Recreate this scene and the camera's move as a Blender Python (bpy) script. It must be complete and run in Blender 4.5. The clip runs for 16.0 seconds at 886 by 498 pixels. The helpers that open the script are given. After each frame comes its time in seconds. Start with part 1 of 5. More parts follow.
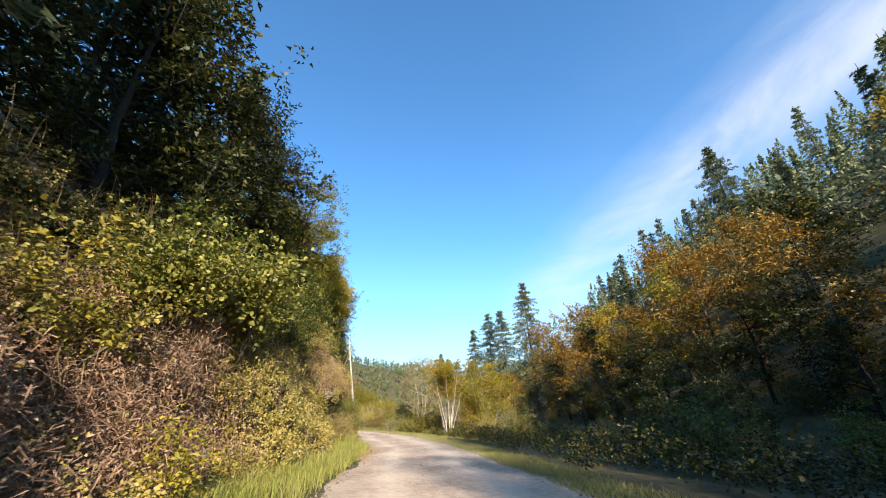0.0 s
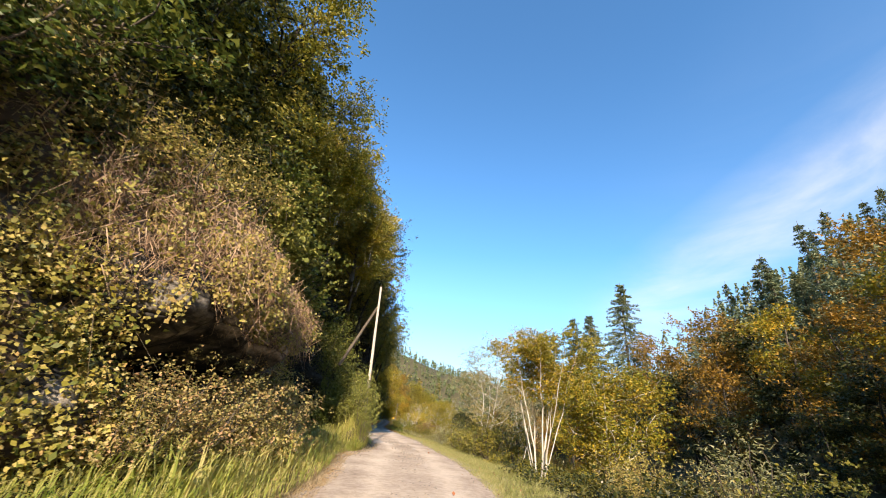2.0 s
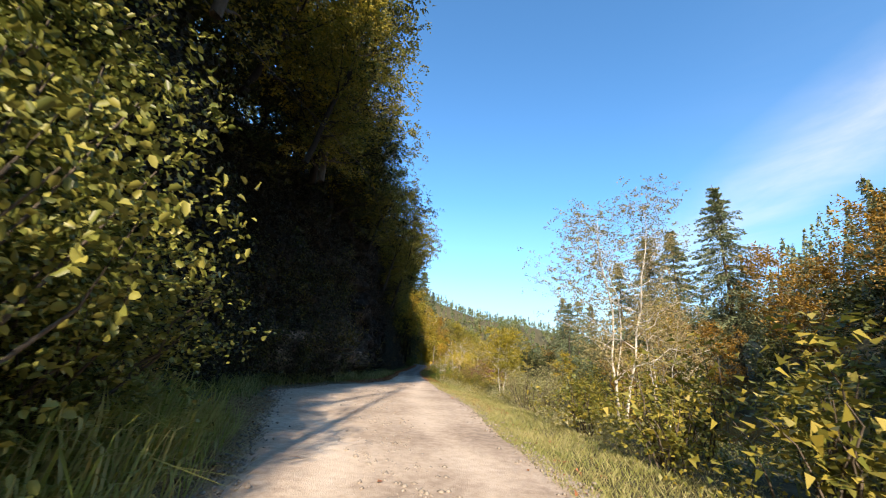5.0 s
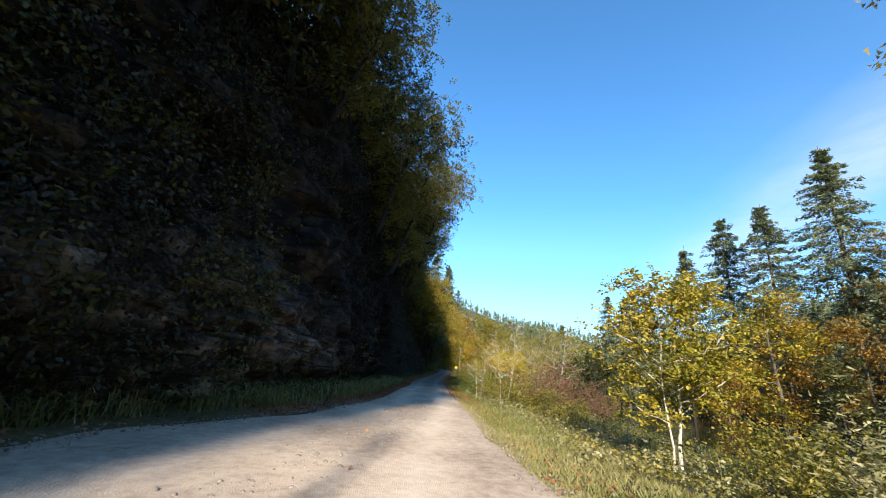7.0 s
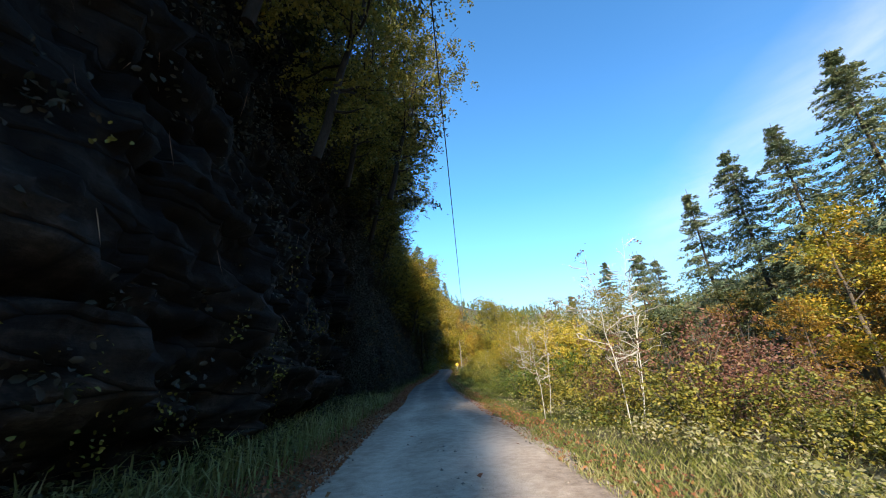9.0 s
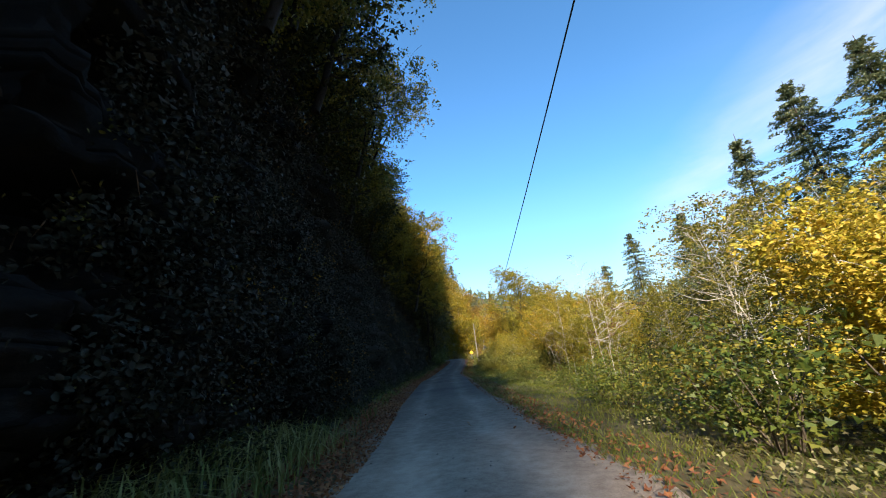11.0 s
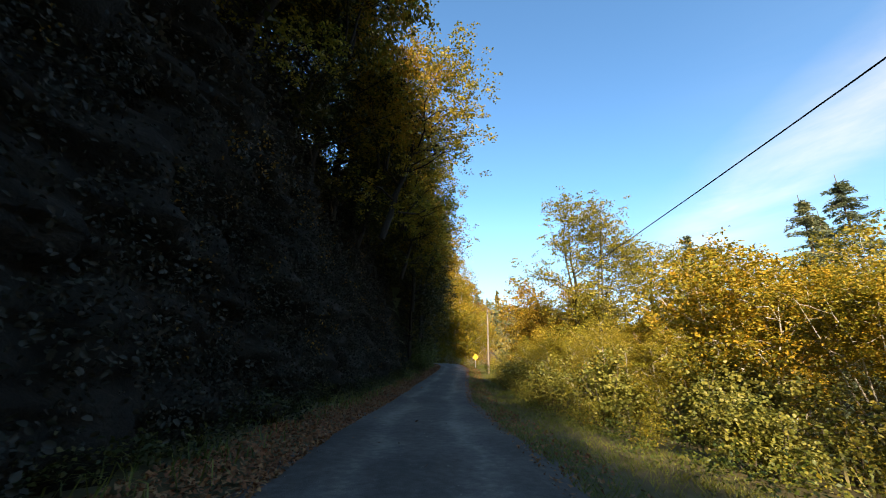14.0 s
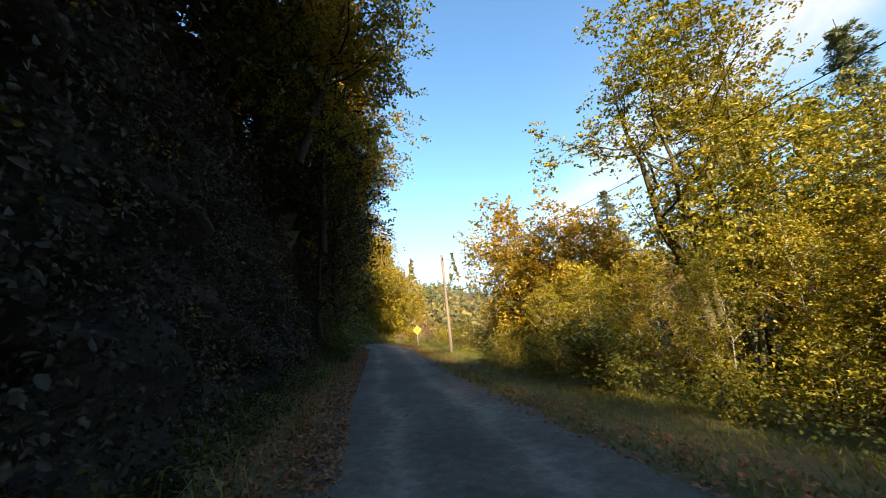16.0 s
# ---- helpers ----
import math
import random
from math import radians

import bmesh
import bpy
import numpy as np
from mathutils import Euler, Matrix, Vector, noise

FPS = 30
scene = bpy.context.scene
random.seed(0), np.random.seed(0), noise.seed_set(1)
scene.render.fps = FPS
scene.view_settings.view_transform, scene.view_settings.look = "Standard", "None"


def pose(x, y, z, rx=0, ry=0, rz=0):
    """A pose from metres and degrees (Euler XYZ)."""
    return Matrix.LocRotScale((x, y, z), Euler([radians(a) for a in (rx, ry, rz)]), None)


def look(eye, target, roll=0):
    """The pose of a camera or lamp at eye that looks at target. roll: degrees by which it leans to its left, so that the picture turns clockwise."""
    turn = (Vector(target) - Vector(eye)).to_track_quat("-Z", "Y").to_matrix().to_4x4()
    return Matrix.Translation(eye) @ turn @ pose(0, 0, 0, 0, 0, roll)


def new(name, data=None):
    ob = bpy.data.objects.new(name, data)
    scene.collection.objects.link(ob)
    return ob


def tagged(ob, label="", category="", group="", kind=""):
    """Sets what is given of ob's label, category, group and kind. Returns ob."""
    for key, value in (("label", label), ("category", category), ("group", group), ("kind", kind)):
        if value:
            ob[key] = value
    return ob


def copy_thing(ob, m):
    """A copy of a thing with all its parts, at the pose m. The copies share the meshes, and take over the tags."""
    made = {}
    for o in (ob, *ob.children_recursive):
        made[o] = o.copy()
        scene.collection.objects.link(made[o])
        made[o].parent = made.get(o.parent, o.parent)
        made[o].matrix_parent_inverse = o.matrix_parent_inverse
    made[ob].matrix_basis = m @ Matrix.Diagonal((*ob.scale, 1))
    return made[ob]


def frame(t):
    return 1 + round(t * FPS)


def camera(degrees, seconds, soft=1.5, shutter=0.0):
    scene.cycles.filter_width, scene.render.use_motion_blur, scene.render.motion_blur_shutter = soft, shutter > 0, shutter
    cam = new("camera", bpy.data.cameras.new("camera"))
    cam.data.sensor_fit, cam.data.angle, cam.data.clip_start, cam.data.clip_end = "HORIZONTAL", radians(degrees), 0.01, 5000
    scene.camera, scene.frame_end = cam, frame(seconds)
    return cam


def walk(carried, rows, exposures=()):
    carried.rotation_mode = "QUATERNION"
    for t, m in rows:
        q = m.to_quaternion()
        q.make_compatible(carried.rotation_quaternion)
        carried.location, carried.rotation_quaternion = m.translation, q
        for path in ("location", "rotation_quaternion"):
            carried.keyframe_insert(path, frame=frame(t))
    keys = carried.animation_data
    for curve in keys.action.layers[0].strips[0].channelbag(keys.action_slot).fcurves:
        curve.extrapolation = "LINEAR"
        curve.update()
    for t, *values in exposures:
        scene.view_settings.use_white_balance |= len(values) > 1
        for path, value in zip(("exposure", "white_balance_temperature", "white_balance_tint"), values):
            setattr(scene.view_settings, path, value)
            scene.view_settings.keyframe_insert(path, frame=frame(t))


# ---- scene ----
cam = camera(100.2, 16.0, soft=1.0, shutter=0.06)

PATH = [
    (0, (-2.312, -1.596, 1.299), (-1.933, 0.187, 2.123), -3.1),
    (0.5, (-1.605, 2.921, 1.298), (-1.246, 4.71, 2.117), -2.2),
    (1, (-0.96, 7.166, 1.309), (-0.731, 8.978, 2.124), 1.4),
    (1.5, (-0.481, 11.145, 1.318), (-0.446, 12.962, 2.154), 6.9),
    (2, (-0.183, 15.063, 1.306), (-0.21, 16.868, 2.167), 6.2),
    (2.5, (-0.185, 18.952, 1.318), (-0.175, 20.804, 2.074), 3.7),
    (3, (-0.328, 22.7, 1.332), (-0.289, 24.613, 1.914), 3.3),
    (3.5, (-0.508, 26.26, 1.29), (-0.54, 28.173, 1.872), 3.1),
    (4, (-0.611, 29.314, 1.257), (-0.691, 31.233, 1.815), 5.2),
    (4.2, (-0.71, 30.525, 1.239), (-0.845, 32.43, 1.833), 4.9),
    (6.3, (-1.927, 44.986, 1.313), (-2.14, 46.879, 1.923), 3.7),
    (6.5, (-2.087, 46.397, 1.312), (-2.331, 48.286, 1.92), 3.7),
    (7, (-2.824, 49.801, 1.282), (-3.129, 51.678, 1.903), 5.6),
    (7.5, (-3.511, 53.001, 1.287), (-3.841, 54.868, 1.925), 4.1),
    (8, (-4.112, 55.814, 1.305), (-4.347, 57.691, 1.953), -1.5),
    (8.5, (-4.638, 58.306, 1.309), (-4.88, 60.198, 1.911), -0.7),
    (9, (-5.027, 60.746, 1.302), (-5.211, 62.638, 1.923), -4.0),
    (9.2, (-5.234, 61.689, 1.287), (-5.438, 63.569, 1.939), -4.3),
    (11.3, (-6.939, 73.221, 1.283), (-7.153, 75.137, 1.815), -6.4),
    (11.5, (-7.125, 74.437, 1.287), (-7.347, 76.364, 1.774), -6.1),
    (12, (-7.682, 77.797, 1.304), (-7.968, 79.712, 1.807), -0.4),
    (12.5, (-8.161, 81.437, 1.325), (-8.525, 83.333, 1.848), 3.9),
    (13, (-8.654, 85.037, 1.322), (-8.973, 86.935, 1.865), 1.8),
    (13.5, (-9.052, 88.406, 1.28), (-9.283, 90.305, 1.861), 1.1),
    (14, (-9.614, 91.757, 1.295), (-9.838, 93.653, 1.892), 1.8),
    (14.5, (-10.119, 94.996, 1.316), (-10.348, 96.914, 1.832), 4.2),
    (15, (-10.797, 98.002, 1.296), (-10.961, 99.946, 1.735), 4.9),
    (15.5, (-11.536, 100.859, 1.291), (-11.327, 102.791, 1.766), -3.1),
    (16, (-12.485, 103.659, 1.31), (-12.168, 105.575, 1.788), -4.6),
]
walk(cam, [(t, look(eye, target, roll)) for t, eye, target, roll in PATH], exposures=[(0, 1.22, 7500, 14), (3.5, 1.25, 8200, 17), (6.5, 1.22, 7300, 12), (8.5, 1.22, 7000, 11), (11.5, 1.25, 7800, 14), (13, 1.35, 8300, 16), (14, 1.42, 9200, 18), (16, 1.65, 10000, 19)])

def ramp(nodes, stops):
    r = nodes.new("ShaderNodeValToRGB")
    e = r.color_ramp.elements
    e[0].position, e[0].color = stops[0][0], (*stops[0][1], 1)
    e[1].position, e[1].color = stops[-1][0], (*stops[-1][1], 1)
    for p, c in stops[1:-1]:
        x = e.new(p)
        x.color = (*c, 1)
    return r


# ---- light ----
SUN_TO = Vector((0.022, -1.0, 0.0)).normalized()   # from the place towards the sun, on the plan
SUN_EL = radians(24.5)
world = bpy.data.worlds.new("sky")
scene.world = world
world.use_nodes = True
wn, wl = world.node_tree.nodes, world.node_tree.links
wn.clear()
sky = wn.new("ShaderNodeTexSky")
sky.sky_type = "NISHITA"
sky.sun_disc = False
sky.sun_elevation = SUN_EL
sky.sun_rotation = math.atan2(SUN_TO.x, SUN_TO.y)
sky.altitude = 200
sky.air_density, sky.dust_density, sky.ozone_density = 1.0, 0.42, 2.5
bg = wn.new("ShaderNodeBackground")
bg.inputs["Strength"].default_value = 0.12
wout = wn.new("ShaderNodeOutputWorld")
# thin cirrus in the sky, streaked along one direction
tc = wn.new("ShaderNodeTexCoord")
cmap = wn.new("ShaderNodeMapping")
cmap.inputs["Rotation"].default_value = (0.0, 0.63, 0.0)
cmap.inputs["Scale"].default_value = (1.7, 1.3, 4.5)
cn = wn.new("ShaderNodeTexNoise")
cn.inputs["Scale"].default_value = 1.5
cn.inputs["Detail"].default_value = 8
cn.inputs["Roughness"].default_value = 0.6
cn.inputs["Distortion"].default_value = 0.5
cr = ramp(wn, [(0.30, (0.1, 0.1, 0.1)), (0.72, (1, 1, 1))])
# the streak lies along one great circle
dot = wn.new("ShaderNodeVectorMath"); dot.operation = "DOT_PRODUCT"
dot.inputs[1].default_value = (0.588, -0.046, -0.807)
ab = wn.new("ShaderNodeMath"); ab.operation = "ABSOLUTE"
br = ramp(wn, [(0.0, (0.85,) * 3), (0.035, (0.72,) * 3), (0.075, (0.3,) * 3), (0.13, (0.05,) * 3), (0.4, (0, 0, 0))])
sep = wn.new("ShaderNodeSeparateXYZ")
sr = ramp(wn, [(0.30, (0, 0, 0)), (0.52, (1, 1, 1))])
m1 = wn.new("ShaderNodeMath"); m1.operation = "MULTIPLY"
m2 = wn.new("ShaderNodeMath"); m2.operation = "MULTIPLY"
cmix = wn.new("ShaderNodeMixRGB")
cmix.inputs["Color2"].default_value = (3.6, 4.1, 4.9, 1)
wl.new(tc.outputs["Generated"], cmap.inputs["Vector"])
wl.new(cmap.outputs["Vector"], cn.inputs["Vector"])
wl.new(cn.outputs["Fac"], cr.inputs["Fac"])
wl.new(tc.outputs["Generated"], dot.inputs[0])
wl.new(dot.outputs["Value"], ab.inputs[0])
wl.new(ab.outputs[0], br.inputs["Fac"])
wl.new(tc.outputs["Generated"], sep.inputs[0])
wl.new(sep.outputs["X"], sr.inputs["Fac"])
wl.new(cr.outputs["Color"], m1.inputs[0])
wl.new(br.outputs["Color"], m1.inputs[1])
wl.new(m1.outputs[0], m2.inputs[0])
wl.new(sr.outputs["Color"], m2.inputs[1])
wl.new(m2.outputs[0], cmix.inputs["Fac"])
tint = wn.new("ShaderNodeMixRGB"); tint.blend_type = "MULTIPLY"
tint.inputs["Fac"].default_value = 1.0
tint.inputs["Color2"].default_value = (0.48, 1.06, 1.42, 1)
wl.new(sky.outputs["Color"], tint.inputs["Color1"])
# the sky pales towards the horizon
pale = ramp(wn, [(0.0, (0.95,) * 3), (0.07, (0.82,) * 3), (0.14, (0.48,) * 3), (0.24, (0.15,) * 3), (0.42, (0, 0, 0))])
wl.new(sep.outputs["Z"], pale.inputs["Fac"])
hmix = wn.new("ShaderNodeMixRGB")
hmix.inputs["Color2"].default_value = (2.8, 3.5, 4.1, 1)
wl.new(pale.outputs["Color"], hmix.inputs["Fac"])
wl.new(tint.outputs["Color"], hmix.inputs["Color1"])
wl.new(hmix.outputs["Color"], cmix.inputs["Color1"])
wl.new(cmix.outputs["Color"], bg.inputs["Color"])
wl.new(bg.outputs["Background"], wout.inputs["Surface"])
sun = new("sun", bpy.data.lights.new("sun", "SUN"))
sun.data.energy, sun.data.angle, sun.data.color = 5.0, radians(1.4), (1.0, 0.93, 0.82)
sun.matrix_world = look((0, 0, 60), Vector((0, 0, 60)) - (SUN_TO * math.cos(SUN_EL) + Vector((0, 0, math.sin(SUN_EL)))))

# ---- materials ----
def mat_new(name):
    m = bpy.data.materials.new(name)
    m.use_nodes = True
    m.node_tree.nodes.clear()
    return m, m.node_tree.nodes, m.node_tree.links


def leaf_mat(name, cols, rough=0.5, through_light=0.35):
    """Leaves: a colour for each leaf from the stops, shifted a little from plant to plant; light comes through."""
    m, n, l = mat_new(name)
    g = n.new("ShaderNodeNewGeometry")
    oi = n.new("ShaderNodeObjectInfo")
    nz = n.new("ShaderNodeTexNoise")
    nz.inputs["Scale"].default_value = 0.55
    nz.inputs["Detail"].default_value = 2
    tc = n.new("ShaderNodeTexCoord")
    l.new(tc.outputs["Object"], nz.inputs["Vector"])
    a = n.new("ShaderNodeMath"); a.operation = "MULTIPLY_ADD"
    a.inputs[1].default_value, a.inputs[2].default_value = 0.55, -0.15
    l.new(g.outputs["Random Per Island"], a.inputs[0])
    b = n.new("ShaderNodeMath"); b.operation = "MULTIPLY_ADD"
    b.inputs[1].default_value = 0.8
    l.new(nz.outputs["Fac"], b.inputs[0])
    l.new(a.outputs[0], b.inputs[2])
    c = n.new("ShaderNodeMath"); c.operation = "MULTIPLY_ADD"
    c.inputs[1].default_value, c.use_clamp = 0.2, True
    l.new(oi.outputs["Random"], c.inputs[0])
    l.new(b.outputs[0], c.inputs[2])
    k = len(cols) - 1
    r = ramp(n, [(0.12 + 0.78 * i / k, col) for i, col in enumerate(cols)])
    l.new(c.outputs[0], r.inputs["Fac"])
    p = n.new("ShaderNodeBsdfPrincipled")
    p.inputs["Roughness"].default_value = rough
    p.inputs["Specular IOR Level"].default_value = 0.35
    l.new(r.outputs["Color"], p.inputs["Base Color"])
    t = n.new("ShaderNodeBsdfTranslucent")
    l.new(r.outputs["Color"], t.inputs["Color"])
    x = n.new("ShaderNodeMixShader")
    x.inputs["Fac"].default_value = through_light
    l.new(p.outputs["BSDF"], x.inputs[1])
    l.new(t.outputs["BSDF"], x.inputs[2])
    o = n.new("ShaderNodeOutputMaterial")
    l.new(x.outputs["Shader"], o.inputs["Surface"])
    return m


def rough_mat(name, stops, scale=1.0, detail=8, rough=0.9, bump=0.3, stretch=(1, 1, 1), fine=9.0, rot=(0, 0, 0)):
    """Earth, rock, bark: noise at two scales through a ramp, with fine relief."""
    m, n, l = mat_new(name)
    tc = n.new("ShaderNodeTexCoord")
    mp = n.new("ShaderNodeMapping")
    mp.inputs["Scale"].default_value = stretch
    mp.inputs["Rotation"].default_value = rot
    l.new(tc.outputs["Object"], mp.inputs["Vector"])
    a = n.new("ShaderNodeTexNoise")
    a.inputs["Scale"].default_value, a.inputs["Detail"].default_value, a.inputs["Roughness"].default_value = scale, detail, 0.62
    b = n.new("ShaderNodeTexNoise")
    b.inputs["Scale"].default_value, b.inputs["Detail"].default_value = scale * fine, 6
    l.new(mp.outputs["Vector"], a.inputs["Vector"])
    l.new(mp.outputs["Vector"], b.inputs["Vector"])
    mx = n.new("ShaderNodeMath"); mx.operation = "MULTIPLY_ADD"
    mx.inputs[1].default_value = 0.4
    l.new(b.outputs["Fac"], mx.inputs[0])
    sc = n.new("ShaderNodeMath"); sc.operation = "MULTIPLY"
    sc.inputs[1].default_value = 0.62
    l.new(a.outputs["Fac"], sc.inputs[0])
    l.new(sc.outputs[0], mx.inputs[2])
    r = ramp(n, stops)
    l.new(mx.outputs[0], r.inputs["Fac"])
    p = n.new("ShaderNodeBsdfPrincipled")
    p.inputs["Roughness"].default_value = rough
    p.inputs["Specular IOR Level"].default_value = 0.25
    l.new(r.outputs["Color"], p.inputs["Base Color"])
    bp = n.new("ShaderNodeBump")
    bp.inputs["Strength"].default_value, bp.inputs["Distance"].default_value = bump, 0.06
    l.new(mx.outputs[0], bp.inputs["Height"])
    l.new(bp.outputs["Normal"], p.inputs["Normal"])
    o = n.new("ShaderNodeOutputMaterial")
    l.new(p.outputs["BSDF"], o.inputs["Surface"])
    return m


def plain_mat(name, col, rough=0.5, metal=0.0):
    m, n, l = mat_new(name)
    p = n.new("ShaderNodeBsdfPrincipled")
    p.inputs["Base Color"].default_value = (*col, 1)
    p.inputs["Roughness"].default_value, p.inputs["Metallic"].default_value = rough, metal
    o = n.new("ShaderNodeOutputMaterial")
    l.new(p.outputs["BSDF"], o.inputs["Surface"])
    return m


GREEN = leaf_mat("leaf_green", [(0.03, 0.06, 0.012), (0.06, 0.10, 0.02), (0.11, 0.14, 0.025), (0.19, 0.19, 0.035)])
GREENY = leaf_mat("leaf_green_yellow", [(0.055, 0.075, 0.016), (0.115, 0.13, 0.024), (0.21, 0.19, 0.036), (0.33, 0.26, 0.045)])
YELLOW = leaf_mat("leaf_yellow", [(0.08, 0.10, 0.014), (0.16, 0.17, 0.022), (0.28, 0.25, 0.03), (0.44, 0.33, 0.05)])
ORANGE = leaf_mat("leaf_orange", [(0.12, 0.12, 0.015), (0.27, 0.215, 0.026), (0.41, 0.285, 0.034), (0.44, 0.23, 0.035)])
RUSTY = leaf_mat("leaf_rusty", [(0.07, 0.06, 0.012), (0.17, 0.10, 0.018), (0.26, 0.14, 0.02), (0.36, 0.20, 0.03)])
PURPLE = leaf_mat("leaf_purple", [(0.09, 0.045, 0.03), (0.17, 0.07, 0.05), (0.22, 0.11, 0.07), (0.20, 0.15, 0.05)])
BRAMBLE = leaf_mat("leaf_bramble", [(0.13, 0.13, 0.032), (0.26, 0.23, 0.06), (0.41, 0.34, 0.095), (0.41, 0.27, 0.11)])
# dark ivy, taken near black: the cliff's shade is put into its colour
IVY = leaf_mat("leaf_ivy_shaded", [(0.009, 0.011, 0.006), (0.016, 0.018, 0.010), (0.027, 0.027, 0.016), (0.045, 0.040, 0.027)], rough=0.6, through_light=0.15)
DRY = leaf_mat("grass_dry", [(0.16, 0.11, 0.06), (0.26, 0.18, 0.10), (0.36, 0.26, 0.15), (0.42, 0.33, 0.20)], rough=0.8, through_light=0.2)
PALE = leaf_mat("leaf_pale", [(0.14, 0.14, 0.05), (0.24, 0.22, 0.09), (0.34, 0.28, 0.12), (0.36, 0.26, 0.16)])
GRASS = leaf_mat("grass_green", [(0.11, 0.17, 0.025), (0.22, 0.28, 0.05), (0.36, 0.37, 0.09), (0.48, 0.42, 0.16)], rough=0.5, through_light=0.5)
GRASSD = leaf_mat("grass_dull", [(0.09, 0.125, 0.03), (0.17, 0.20, 0.055), (0.27, 0.265, 0.09), (0.36, 0.32, 0.15)], rough=0.6)
THORN = leaf_mat("leaf_thicket", [(0.10, 0.12, 0.035), (0.23, 0.21, 0.07), (0.37, 0.29, 0.11), (0.44, 0.26, 0.14)])
BRACKEN = leaf_mat("bracken_dead", [(0.08, 0.043, 0.03), (0.18, 0.107, 0.066), (0.295, 0.187, 0.12), (0.41, 0.295, 0.20)], rough=0.85, through_light=0.15)
VINE = leaf_mat("leaf_vine_maple", [(0.05, 0.065, 0.014), (0.10, 0.12, 0.024), (0.17, 0.18, 0.04), (0.28, 0.26, 0.06)], rough=0.45, through_light=0.3)
GOLD = leaf_mat("leaf_gold", [(0.08, 0.11, 0.014), (0.19, 0.19, 0.022), (0.35, 0.27, 0.03), (0.50, 0.29, 0.035)])
BRIGHT = leaf_mat("leaf_bright_yellow", [(0.11, 0.14, 0.02), (0.25, 0.25, 0.03), (0.43, 0.36, 0.045), (0.58, 0.42, 0.08)])
WEED = leaf_mat("weed_leaves", [(0.12, 0.14, 0.05), (0.20, 0.21, 0.085), (0.29, 0.28, 0.13), (0.37, 0.33, 0.19)])
# darker copy of the green leaf, with woodland shade put into the colour
DEEP = leaf_mat("leaf_shaded_green", [(0.009, 0.015, 0.005), (0.018, 0.03, 0.008), (0.04, 0.05, 0.012), (0.10, 0.09, 0.02)], through_light=0.25)
NEEDLE = leaf_mat("fir_needles", [(0.055, 0.085, 0.05), (0.095, 0.135, 0.075), (0.15, 0.185, 0.095), (0.23, 0.235, 0.11)], rough=0.6, through_light=0.25)
LITTER = leaf_mat("leaf_litter", [(0.10, 0.038, 0.02), (0.20, 0.072, 0.034), (0.27, 0.105, 0.045), (0.32, 0.17, 0.08)], rough=0.8, through_light=0.1)
HILL = leaf_mat("hill_leaves", [(0.05, 0.085, 0.035), (0.09, 0.13, 0.055), (0.14, 0.17, 0.07), (0.22, 0.20, 0.08)])
WOODS = leaf_mat("far_leaves", [(0.04, 0.06, 0.02), (0.09, 0.10, 0.03), (0.19, 0.16, 0.05), (0.30, 0.22, 0.06)])
BARK = rough_mat("bark_dark", [(0.3, (0.04, 0.032, 0.025)), (0.55, (0.10, 0.08, 0.06)), (0.75, (0.17, 0.14, 0.11))], 3, stretch=(4, 4, 0.6))
# darker copy of the bark, with the shade under the crowns in its colour
BARKD = rough_mat("bark_shaded", [(0.3, (0.012, 0.010, 0.008)), (0.55, (0.03, 0.025, 0.02)), (0.75, (0.06, 0.05, 0.04))], 3, stretch=(4, 4, 0.6))
CLEARING = leaf_mat("clearing_weeds", [(0.10, 0.13, 0.03), (0.20, 0.21, 0.05), (0.31, 0.28, 0.08), (0.38, 0.27, 0.12)])
BARKW = rough_mat("bark_pale", [(0.3, (0.22, 0.20, 0.17)), (0.5, (0.42, 0.39, 0.34)), (0.72, (0.58, 0.55, 0.49))], 2.2, stretch=(1, 1, 3))
MOSSY = rough_mat("bark_mossy", [(0.3, (0.03, 0.028, 0.018)), (0.52, (0.08, 0.075, 0.035)), (0.75, (0.15, 0.13, 0.07))], 3, stretch=(3, 3, 0.8))


